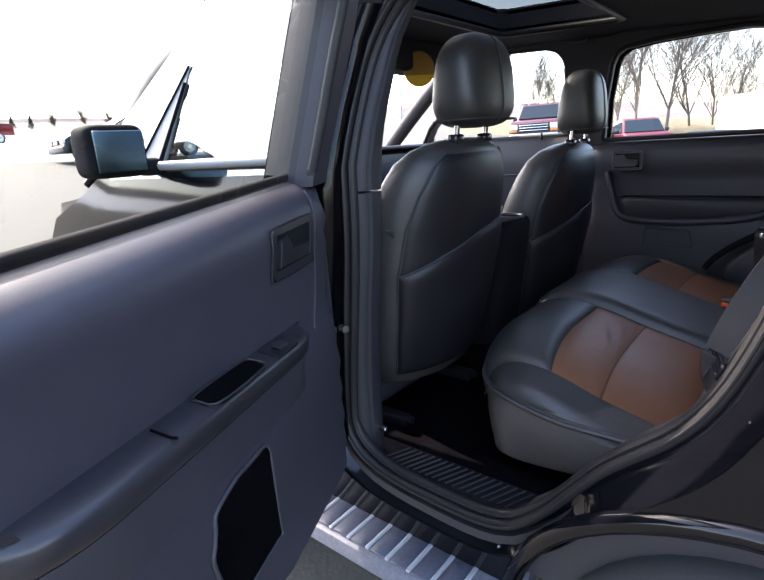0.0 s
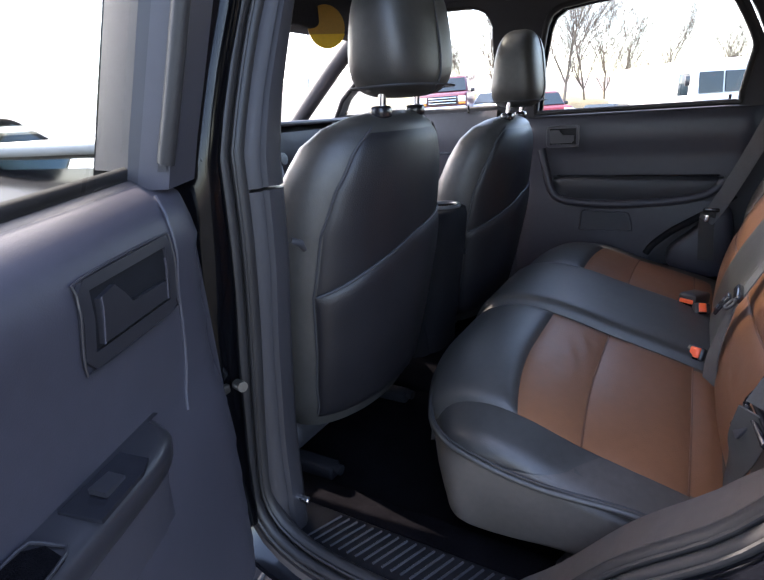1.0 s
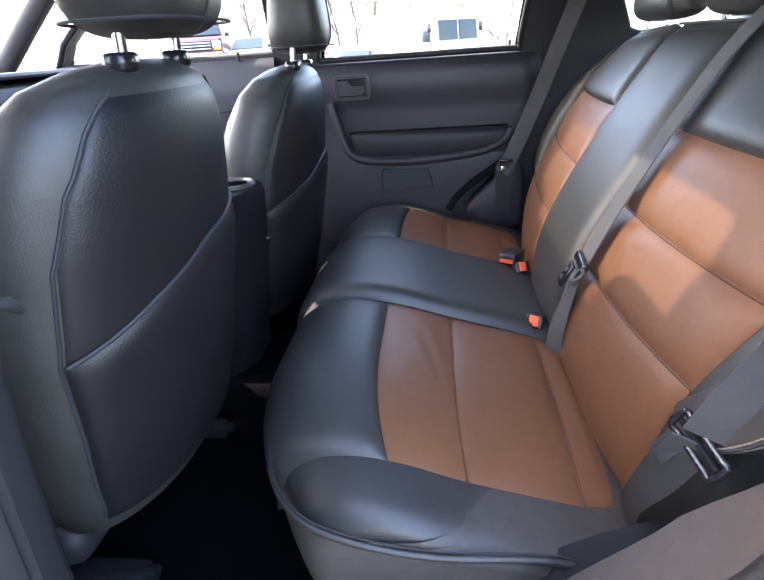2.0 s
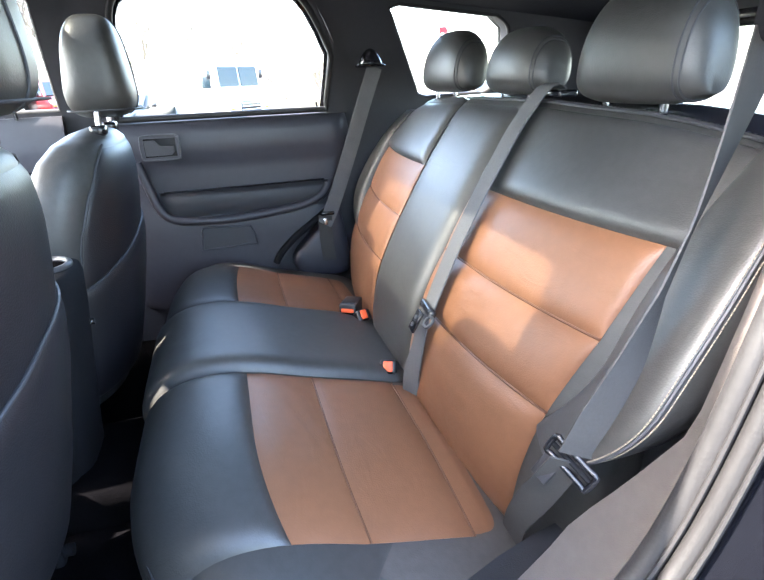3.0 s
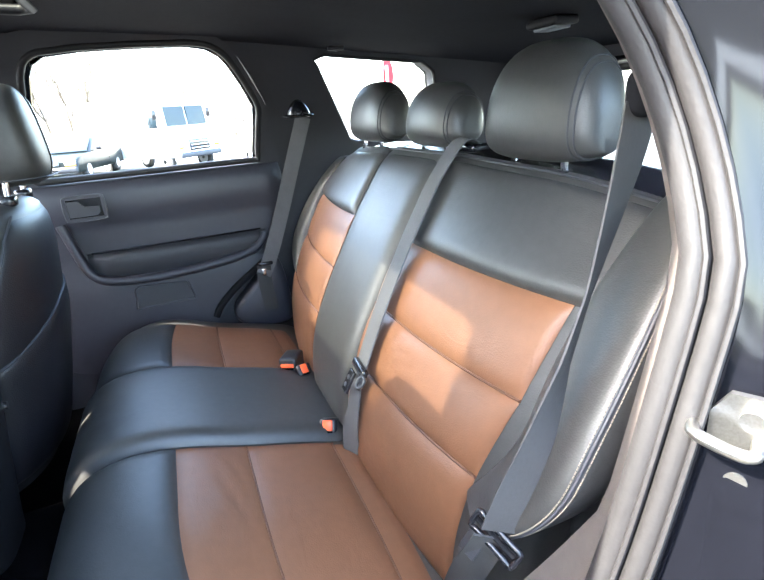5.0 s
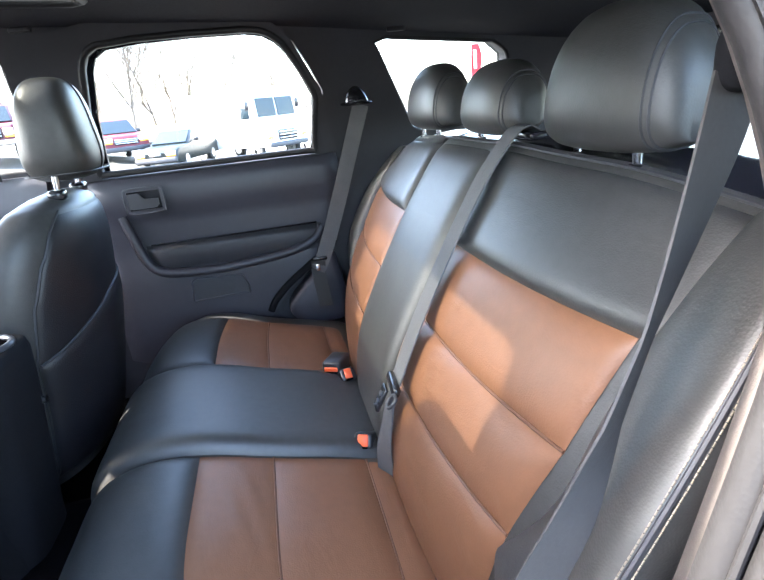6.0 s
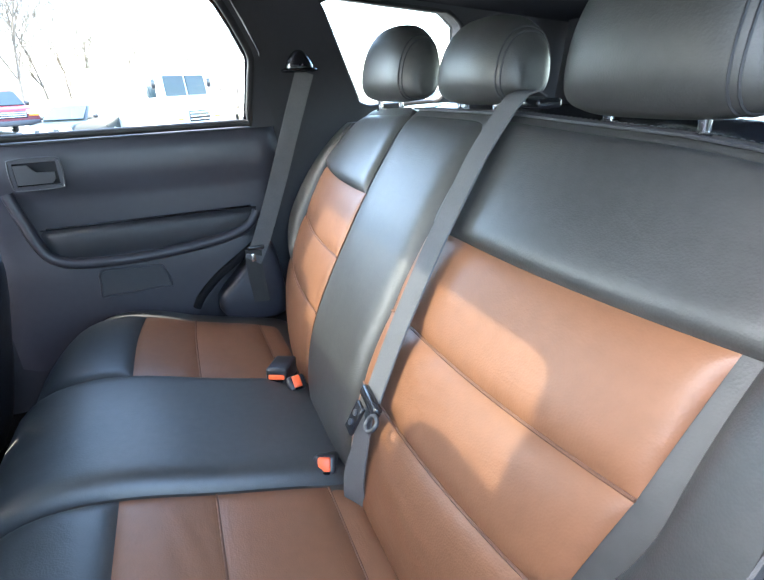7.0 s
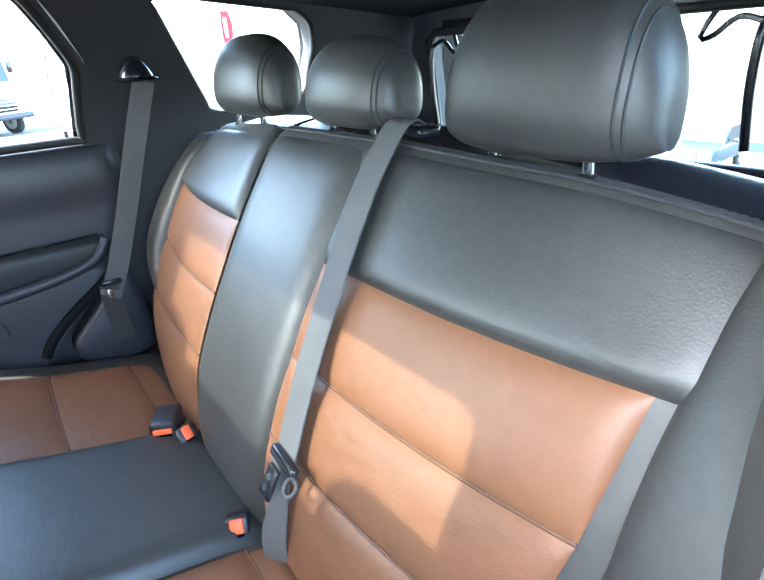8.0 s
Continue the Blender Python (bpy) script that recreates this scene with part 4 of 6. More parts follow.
        lever = sheet([(mu - 0.045, mv - 0.024), (mu - 0.045, mv + 0.023), (mu - 0.015, mv + 0.023), (mu, mv + 0.005), (mu + 0.04, mv + 0.003), (mu + 0.04, mv - 0.015), (mu + 0.03, mv - 0.024)], [], 0.02, lambda u, v, e: P(u, hw + 0.004 - e, v), 0.007)
        part("handle_lever", lever, TRIM_LOW, d, "dark plastic door lever")
    # armrest with glossy strip, its lip curving up to the handle
    ua, ub = (0.212, 0.765) if opened else (0.165, 0.715)

    def arm_at(u):
        t = min(0.9999, max(0.0001, (u - ua) / (ub - ua)))
        end = (1 - max(0.0, 1 - t / 0.16) ** 2.2) ** 0.5 * (1 - max(0.0, (t - 0.80) / 0.20) ** 2.2) ** 0.5
        return 0.124 + (0.036 if opened else 0.022) * max(0.02, end), 1.010 + 0.026 * t if opened else 1.026 - 0.004 * t

    def arm_top(u, w, e):
        r, zt = arm_at(u)
        k = min(1.0, max(0.0, (w - 0.126) / max(0.01, r - 0.136)))
        return P(u, w, zt + 0.010 - 0.007 * k + 0.002 - e)
    arm, base = [], []
    for u in np.linspace(ua, ub, 30):
        r, zt = arm_at(u)
        if opened:
            arm.append([P(u, w, z) for w, z in ((0.10, zt + 0.012), (0.126, zt + 0.010), (r - 0.010, zt + 0.003), (r - 0.003, zt - 0.001), (r, zt - 0.007), (r - 0.002, zt - 0.026), (r - 0.010, zt - 0.034), (0.10, zt - 0.034))])
            base.append([P(u, w, z) for w, z in ((0.10, zt - 0.030), (max(0.12, r - 0.008), zt - 0.033), (max(0.12, r - 0.014), zt - 0.060), (0.132, zt - 0.110), (0.10, zt - 0.12))])
        else:
            arm.append([P(u, w, z) for w, z in ((0.10, zt + 0.012), (0.126, zt + 0.010), (r - 0.010, zt + 0.003), (r - 0.003, zt - 0.001), (r, zt - 0.008), (r - 0.001, zt - 0.030), (r - 0.004, zt - 0.052), (0.134, zt - 0.072), (0.10, zt - 0.078))])
    ar = part("armrest", loft(arm), ARM_BLACK if opened else TRIM_LOW, d, "dark armrest pad")
    if opened:
        part("armrest_base", loft(base), TRIM, d, "grey moulding below the armrest")
    if not opened:
        part("armrest_strip", tube([P(u, 0.128 + 0.004 * math.sin(3.1 * (u - 0.18) / 0.54), 1.037) for u in np.linspace(0.18, 0.70, 16)], 0.003, 7), GLOSSY, d, "thin gloss black strip above the armrest")
        lip = smooth_line([P(0.118, 0.128, 1.135), P(0.138, 0.133, 1.06), P(0.158, 0.138, 0.992), P(0.185, 0.142, 0.958), P(0.24, 0.145, 0.942), P(0.36, 0.147, 0.936), P(0.50, 0.147, 0.944), P(0.62, 0.143, 0.960), P(0.685, 0.136, 0.985), P(0.715, 0.128, 1.02)], 40)
        part("grip_lip", tube(lip, 0.015, 10), TRIM, d, "curved grey lip under the armrest")
    if opened:
        s0 = 0.080
        dw = -0.012
        sw = sheet([(0.205 + s0, 0.140 + dw), (0.205 + s0, 0.166 + dw), (0.225 + s0, 0.172 + dw), (0.285 + s0, 0.172 + dw), (0.285 + s0, 0.138 + dw)], [], 0.02, arm_top, 0.004)
        part("switch_plate", sw, GLOSSY, d, "gloss black window switch plate")
        key = sheet([(0.235 + s0, 0.148 + dw), (0.235 + s0, 0.162 + dw), (0.262 + s0, 0.162 + dw), (0.262 + s0, 0.148 + dw)], [], 0.02, lambda u, w, e: arm_top(u, w, e) + Vector((0, 0, 0.005 + 0.1 * (u - 0.247 - s0))), 0.005)
        part("window_switch", key, ARM_BLACK, d)
        cup = [(0.325 + s0, 0.138 + dw), (0.315 + s0, 0.150 + dw), (0.322 + s0, 0.168 + dw), (0.43 + s0, 0.170 + dw), (0.445 + s0, 0.150 + dw), (0.435 + s0, 0.138 + dw)]
        # no recess is cut: the cup's inner shade is a black sheet
        part("pull_cup_shade", sheet(cup, [], 0.02, arm_top, 0.003), CARPET_AND_SHADE, d, "flat black sheet for the shade inside the pull cup")
        part("cup_rim", tube([arm_top(p.x, p.y, -0.0005) for p in smooth_line(cup, 36, True)], 0.0014, 6, True), ARM_BLACK, d)
        part("armrest_joint", tube([arm_top(0.595, w, 0.001) for w in np.linspace(0.128, 0.158, 6)], 0.0016, 6), CARPET_AND_SHADE, d, "thin joint across the armrest")
    # lower pocket: a flat dark sheet stands for its shaded hollow
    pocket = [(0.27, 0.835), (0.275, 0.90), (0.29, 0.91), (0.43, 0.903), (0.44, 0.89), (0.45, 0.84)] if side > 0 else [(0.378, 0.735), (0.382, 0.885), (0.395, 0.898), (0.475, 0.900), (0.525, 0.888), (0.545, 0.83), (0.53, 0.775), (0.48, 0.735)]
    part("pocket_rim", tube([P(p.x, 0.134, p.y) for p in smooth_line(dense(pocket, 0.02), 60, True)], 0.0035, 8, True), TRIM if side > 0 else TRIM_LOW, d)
    part("pocket_shade", sheet(pocket, [], 0.03, lambda u, v, e: P(u, 0.1345 - e, v), 0.004), CARPET_AND_SHADE if opened else TRIM_LOW, d, "flat dark sheet for the shaded hollow of the door pocket")
    # edge seal of the door
    edge = [P(u, max(0.045, 0.90 - x_out(z) - 0.03 + 0.026) if z > 1.2 else 0.045, z) for u, z in [(p.x, p.y) for p in smooth_line(grow(shape, -0.006), 90, True)]]
    part("edge_seal", tube(edge, 0.008, 8, True), RUBBER, d)
    def edge_w(z):
        return skin_w(z) - 0.03 if z > 1.2 else -0.02
    band = loft([[P(u, edge_w(z) + w, z) for w in ((0.0, 0.03) if z > 1.3 else (0.0, 0.09))] for u, z in shape + [shape[0]]], closed=False)
    bmesh.ops.solidify(band, geom=band.faces, thickness=0.004)
    part("door_edge", band, PAINT, d)
    part("hinge", rbox(P(-0.004, 0.05, 0.78), (0.03, 0.03, 0.07), 0.006), PAINT, d)
    return d


rear_door(1)
rear_door(-1)

# inner panel of the far front door
fpan = [(0.99, 0.62), (0.985, 1.285), (1.74, 1.285), (1.74, 0.62)]
fd = part("front_door", sheet(fpan, [], 0.05, lambda u, v, e: Vector((0.735 + (0.02 if v > 1.24 else 0.0) + e, u, v)), 0.04), TRIM, car, "grey inner panel of the closed front door")
part("panel_seam", tube([(0.733, y, 1.13) for y in np.linspace(1.0, 1.7, 8)], 0.003, 6), GLOSSY, fd)
part("armrest", rbox((0.70, 1.35, 0.955), (0.07, 0.56, 0.07), 0.025), TRIM_LOW, fd)
part("lock_pin", rod((0.745, 1.10, 1.28), (0.745, 1.10, 1.31), 0.0045, 10), GLOSSY, fd)

# ---------- rear seat ----------
BACK = [(p.x, p.y) for p in smooth_line([(0.212, 0.66), (0.212, 0.74), (0.206, 0.82), (0.184, 0.905), (0.130, 1.019), (0.060, 1.143), (0.005, 1.23), (-0.028, 1.278), (-0.052, 1.303)], 60)]
BL = np.concatenate([[0], np.cumsum([math.dist(BACK[i], BACK[i + 1]) for i in range(60)])])
BY, BZ = np.array([p[0] for p in BACK]), np.array([p[1] for p in BACK])


def at_z(z):
    return float(np.interp(z, BZ, BL))


def back_bow(x):
    """Outer edges of the backrest fall away a little."""
    return -0.028 * max(0.0, (abs(x) - 0.25) / 0.30) ** 2


def back_drop(x, z):
    """The backrest's top edge falls towards its outer ends."""
    a = abs(x)
    k = min(1.0, max(0.0, (z - 1.16) / 0.14))
    return k * (0.006 + 0.012 * min(1.0, max(0.0, (a - 0.18) / 0.26)) + 0.024 * min(1.3, max(0.0, (a - 0.42) / 0.16)) ** 1.4)


def back(x, s):
    y, z = float(np.interp(s, BL, BY)), float(np.interp(s, BL, BZ))
    y2, z2 = float(np.interp(s + 0.004, BL, BY)), float(np.interp(s + 0.004, BL, BZ))
    y1, z1 = float(np.interp(s - 0.004, BL, BY)), float(np.interp(s - 0.004, BL, BZ))
    t = Vector((0, y2 - y1, z2 - z1)).normalized()
    return Vector((x, y + back_bow(x), z - back_drop(x, z))), Vector((0, t.z, -t.y))


def seat_loft(ring, x0, x1, bend, r=0.03, n=22):
    """A cushion drawn along x from a side profile, with rounded ends."""
    rings = []
    c = Vector((0, sum(p[0] for p in ring) / len(ring), sum(p[1] for p in ring) / len(ring)))
    xs = [x0 + r * (1 - math.cos(a)) for a in np.linspace(0, math.pi / 2, 6)] + list(np.linspace(x0 + r, x1 - r, n))[1:-1] + [x1 - r * (1 - math.cos(a)) for a in np.linspace(math.pi / 2, 0, 6)]
    for x in xs:
        e = min(x - x0, x1 - x)
        ins = r - math.sqrt(max(0, r * r - max(0, r - e) ** 2)) if e < r else 0
        out = []
        for y, z in ring:
            v = Vector((0, y, z)) - c
            q = c + v * max(0.2, 1 - ins / max(v.length, 0.05))
            out.append(bend(Vector((x, q.y, q.z))))
        rings.append(out)
    return loft(rings)


back_ring = [(p.x, p.y) for p in smooth_line([(0.205, 0.64), (0.212, 0.74), (0.206, 0.82), (0.184, 0.905), (0.130, 1.019), (0.060, 1.143), (0.005, 1.23), (-0.026, 1.284), (-0.046, 1.307), (-0.064, 1.304), (-0.080, 1.280),
             (-0.090, 1.22), (-0.10, 1.10), (-0.01, 0.92), (0.06, 0.72), (0.12, 0.64)], 72, True)]
bend_back = lambda p: Vector((p.x, p.y + back_bow(p.x), p.z - back_drop(p.x, p.z)))

Z1, Z2, Z3, Z4 = at_z(1.143), at_z(1.019), at_z(0.905), at_z(0.69)
ZT = at_z(1.294)


def headrest(parent, cx, w, h, y=-0.082, z0=1.308, posts=(), stitch=-1):
    """Padded rear headrest drawn along x, with an end cap seam, on two chrome posts."""
    def ring(t, f=1.0):
        k = max(0.0, 1 - abs(t) ** 2.7) ** 0.5
        low = z0 + 0.016 * abs(t) ** 3.5
        top = z0 + h * (0.34 + 0.66 * k)
        dd = 0.056 * (0.22 + 0.78 * k)
        mid, hh = (low + top) / 2, top - low
        out = []
        for a in np.linspace(0, 2 * math.pi, 32, endpoint=False):
            ca, sa = math.cos(a), math.sin(a)
            yy = math.copysign(abs(ca) ** 0.75, ca) * dd * (1 - 0.15 * sa)
            zz = math.copysign(abs(sa) ** 0.85, sa) * hh * 0.5
            out.append(Vector((cx + t * w / 2, y + yy * f - 0.10 * zz, mid + zz * f)))
        return out
    ts = [-1 + 0.5 * (1 - math.cos(a)) * 0.5 for a in np.linspace(0, math.pi / 2, 9)][:-1] + list(np.linspace(-0.75, 0.75, 19)) + [1 - 0.5 * (1 - math.cos(a)) * 0.5 for a in np.linspace(math.pi / 2, 0, 9)][1:]
    hr = part("headrest", loft([ring(t) for t in ts]), LEATHER, parent, "black leather headrest")
    for t in (0.76, 0.82):
        part("headrest_seam", tube(ring(stitch * t, 1.004), 0.0016, 5, True), SEAM, hr)
    for px in posts:
        part("headrest_post", rod((px, y + 0.020, z0 + 0.03), (px, y + 0.018, 1.285), 0.0060), CHROME, hr, "chrome headrest post")
        part("post_collar", disc((px, y + 0.018, 1.304 - back_drop(px, 1.30)), (0, 0, 1), 0.010, 0.008, 16), SILL, hr)
    return hr


def back_panels(parent, x_in, widths, rows, mat_, puff=0.009, label="", folds=()):
    """Quilted panels from the inner edge outwards; widths: at the rows' seams, signed."""
    def lay(u, s):
        return back(x_in + u * float(np.interp(s, rows, widths)), s)
    for a, b in zip(rows, rows[1:]):
        part("seat_panel", pillow(lay, 0.0, 1.0, a, b, puff, 34, 26, crease=0.16, folds=folds), mat_, parent, label)
    for s in rows[1:-1]:
        line = [lay(u, s) for u in np.linspace(0, 1, 20)]
        part("panel_seam", tube([p + n * 0.0015 for p, n in line], 0.0022, 6), RUST_SEAM, parent)


wide = thing("rear_bench", (-0.2, 0.35, 0.6), "wide part of the split rear bench in black and rust leather", "car seat", "split rear bench")
part("back_body", seat_loft(back_ring, -0.645, 0.178, bend_back), LEATHER, wide, "black leather backrest body")
back_panels(wide, -0.108, [-0.402, -0.430, -0.450, -0.461], [Z4, Z3, Z2, Z1], RUST, 0.010, "rust brown leather panel", ((-0.27, 0.955, 0.07, 0.045), (-0.30, 0.975, 0.06, 0.05), (-0.33, 0.82, 0.10, 0.02)))
part("seat_panel", pillow(back, -0.612, -0.108, Z1, ZT, 0.014, 30, 28, crease=0.08), LEATHER, wide, "black leather upper panel")
part("seat_panel", pillow(back, -0.108, 0.174, Z4, ZT, 0.018, 22, 34, crease=0.16), LEATHER, wide, "black leather centre panel")
headrest(wide, -0.368, 0.262, 0.172, z0=1.300, posts=(-0.310, -0.432), stitch=-1)
headrest(wide, -0.028, 0.232, 0.128, posts=(0.026, -0.082), stitch=-1)
seam = [back(x, ZT)[0] + Vector((0, 0.004, 0.012)) for x in np.linspace(-0.62, 0.16, 24)]
part("top_seam", tube(seam, 0.0026, 6), SEAM, wide)
part("top_stitching", stitches([p + Vector((0, -0.006, 0.004)) for p in seam], 96, 0.004, 0.0005, (0, 0, 0)), TRIM_LOW, wide, "grey stitching along the top")
part("belt_guide", rbox((-0.155, -0.075, 1.312), (0.075, 0.04, 0.014), 0.005), GLOSSY, wide, "black plastic belt outlet")
part("release_handle", rbox((-0.375, -0.115, 1.316), (0.10, 0.028, 0.012), 0.004), GLOSSY, wide, "black backrest release handle")

narrow = thing("rear_bench", (0.42, 0.35, 0.6), "narrow part of the split rear bench in black and rust leather", "car seat", "split rear bench")
part("back_body", seat_loft(back_ring, 0.186, 0.690, bend_back), LEATHER, narrow, "black leather backrest body")
back_panels(narrow, 0.192, [0.452, 0.474, 0.484, 0.478], [Z4, Z3, Z2, Z1], RUST, 0.006, "rust brown leather panel")
part("seat_panel", pillow(back, 0.192, 0.660, Z1, ZT, 0.012, 30, 28, crease=0.08), LEATHER, narrow, "black leather upper panel")
headrest(narrow, 0.340, 0.285, 0.152, posts=(0.285, 0.405), stitch=-1)

# dark ledge along the top of each backrest, behind the headrests
def ledge(parent, x0, x1):
    prof = smooth_line([(-0.062, 1.290), (-0.080, 1.304), (-0.150, 1.313), (-0.166, 1.300), (-0.166, 1.24), (-0.085, 1.24)], 30, True)
    rows = [[bend_back(Vector((x, p.x, p.y))) for p in prof] for x in np.linspace(x0, x1, 16)]
    part("back_ledge", loft(rows), GLOSSY, parent, "glossy black ledge behind the headrests")


ledge(wide, -0.625, 0.170)
ledge(narrow, 0.196, 0.660)

# side bolsters: a forward ridge beside the panels, double stitched along its outer edge
def bolster(parent, s):
    def section(t):
        z = (0.885 if s < 0 else 0.90) + (0.402 if s < 0 else 0.350) * t
        fat = max(0.16, math.sin(math.pi * (0.10 + 0.865 * t)) ** 0.42)
        xc = s * ((0.654 if s < 0 else 0.676) - 0.085 * max(0.0, 1 - t / 0.36) ** 2 - 0.016 * t ** 5)
        yc = float(np.interp(z, BZ, BY)) - (0.036 if s < 0 else 0.066) - 0.010 * t ** 4
        return z, xc, yc, (0.074 if s < 0 else 0.056) * fat, (0.056 if s < 0 else 0.052) * fat

    def at(t, deg, f=1.0):
        z, xc, yc, wx, wy = section(t)
        a = radians(deg)
        ca, sa = math.cos(a), math.sin(a)
        return Vector((xc + s * f * wx * math.copysign(abs(ca) ** 0.55, ca), yc + f * wy * math.copysign(abs(sa) ** 0.55, sa) + (0.42 if s < 0 else 0.0) * f * wx * math.copysign(abs(ca) ** 0.55, ca), z))
    pad = part("bolster", loft([[at(t, d) for d in np.linspace(0, 360, 28, endpoint=False)] for t in np.linspace(0, 1, 34)]), LEATHER, parent, "black leather side bolster with pale double stitching")
    for deg in (22, 38):
        part("bolster_stitching", stitches([at(t, deg, 1.012) for t in np.linspace(0.10, 0.97, 24)], 88, 0.0040, 0.0008, (0, 0, 0)), THREAD, pad, "pale double stitching")
    part("bolster_seam", tube([at(t, 30, 1.006) for t in np.linspace(0.03, 0.98, 26)], 0.0024, 6), SEAM, pad)


bolster(wide, -1)
bolster(narrow, 1)

# cushions
cush_ring = [(p.x, p.y) for p in smooth_line([(0.17, 0.69), (0.28, 0.733), (0.43, 0.776), (0.55, 0.812), (0.64, 0.822), (0.705, 0.806), (0.742, 0.765), (0.748, 0.70), (0.735, 0.63), (0.70, 0.595), (0.40, 0.60), (0.17, 0.62)], 64, True)]
CTOP = [(p.x, p.y) for p in smooth_line([(0.15, 0.683), (0.28, 0.733), (0.43, 0.776), (0.55, 0.812), (0.64, 0.822), (0.705, 0.806), (0.742, 0.765), (0.748, 0.70)], 60)]
CL = np.concatenate([[0], np.cumsum([math.dist(CTOP[i], CTOP[i + 1]) for i in range(60)])])
CY, CZ = np.array([p[0] for p in CTOP]), np.array([p[1] for p in CTOP])


def bend_cush(p):
    k = max(0.0, (abs(p.x - 0.02) - 0.32) / 0.30) * (0.6 if p.x > 0 else 1.0)
    f = min(1.0, max(0.0, (p.z - 0.58) / 0.2))
    g = max(0.0, (p.y - 0.35) / 0.40)
    return Vector((p.x, p.y - 0.10 * k ** 2.2 * g, p.z - 0.048 * k ** 1.8 * f))


def cush(x, s):
    y, z = float(np.interp(s, CL, CY)), float(np.interp(s, CL, CZ))
    y2, z2 = float(np.interp(s + 0.004, CL, CY)), float(np.interp(s + 0.004, CL, CZ))
    y1, z1 = float(np.interp(s - 0.004, CL, CY)), float(np.interp(s - 0.004, CL, CZ))
    p = bend_cush(Vector((x, y, z)))
    t = Vector((0, y2 - y1, z2 - z1)).normalized()
    px = bend_cush(Vector((x + 0.004, y, z)))
    n = (px - p).normalized().cross(t)
    return p, n.normalized() if n.z > 0 else -n.normalized()


def s_at(y):
    k = int(np.argmax(CY))
    return float(np.interp(y, CY[: k + 1], CL[: k + 1]))


Y0, Y1, Y2, Y3, YF = s_at(0.205), s_at(0.262), s_at(0.435), s_at(0.562), float(CL[-1]) - 0.005
part("cushion_body", seat_loft(cush_ring, -0.625, 0.238, bend_cush, 0.035), LEATHER, wide, "black leather cushion body")
for a, b in ((Y0, Y1), (Y1, Y2), (Y2, Y3)):
    part("seat_panel", pillow(cush, -0.535, -0.118, a, b, 0.008, 28, 22, folds=((-0.30, 0.475, 0.09, 0.03), (-0.34, 0.50, 0.06, -0.04), (-0.22, 0.46, 0.05, 0.02))), RUST, wide, "rust brown leather panel")
for a in (Y1, Y2):
    part("panel_seam", tube([cush(x, a)[0] + cush(x, a)[1] * 0.0012 for x in np.linspace(-0.535, -0.118, 20)], 0.0020, 6), RUST_SEAM, wide)
part("seat_panel", pillow(cush, -0.535, -0.118, Y3, YF, 0.016, 24, 24, crease=0.12), LEATHER, wide, "black leather front panel")
part("seat_panel", pillow(cush, -0.112, 0.232, Y0, YF, 0.028, 24, 38, crease=0.09, folds=((-0.02, 0.66, 0.09, 0.02), (0.0, 0.69, 0.07, -0.02))), LEATHER, wide, "black leather centre panel")
skirt = seat_loft([(0.455 + (y - 0.455) * 1.007, z) for y, z in cush_ring], -0.629, 0.236, bend_cush, 0.035)
bmesh.ops.bisect_plane(skirt, geom=skirt.verts[:] + skirt.edges[:] + skirt.faces[:], plane_co=(0, 0, 0.738), plane_no=(0, 0, 1), clear_outer=True)
part("cushion_skirt", skirt, SKIRT, wide, "taupe vinyl skirt below the piping")
pipe = smooth_line([cush(-0.56, Y0)[0] + Vector((-0.058, 0.02, -0.012)), Vector((-0.622, 0.31, 0.715)), Vector((-0.626, 0.47, 0.722)), Vector((-0.618, 0.59, 0.742)), Vector((-0.585, 0.655, 0.752)), Vector((-0.50, 0.705, 0.752)), Vector((-0.35, 0.742, 0.752)), Vector((-0.12, 0.751, 0.752))], 50)
pipe = [Vector((p.x * 1.008 - 0.001, p.y + 0.007, p.z - 0.002)) for p in pipe]
part("piping", tube(pipe, 0.0055, 8), LEATHER, wide, "black piped seam round the cushion")
part("piping_stitch", tube([p + Vector((0, 0, 0.011)) for p in pipe], 0.0014, 5), SEAM, wide)

part("cushion_body", seat_loft(cush_ring, 0.246, 0.712, bend_cush, 0.035), LEATHER, narrow, "black leather cushion body")
for a, b in ((Y0, Y1), (Y1, Y2), (Y2, Y3)):
    part("seat_panel", pillow(cush, 0.252, 0.615, a, b, 0.008, 26, 16, folds=((0.42, 0.375, 0.10, 0.035), (0.45, 0.405, 0.08, 0.03), (0.50, 0.29, 0.07, 0.02))), RUST, narrow, "rust brown leather panel")
for a in (Y1, Y2):
    part("panel_seam", tube([cush(x, a)[0] + cush(x, a)[1] * 0.0012 for x in np.linspace(0.252, 0.615, 20)], 0.0020, 6), RUST_SEAM, narrow)
part("seat_panel", pillow(cush, 0.252, 0.615, Y3, YF, 0.014, 22, 22, crease=0.12), LEATHER, narrow, "black leather front panel")

# ---------- front seats ----------


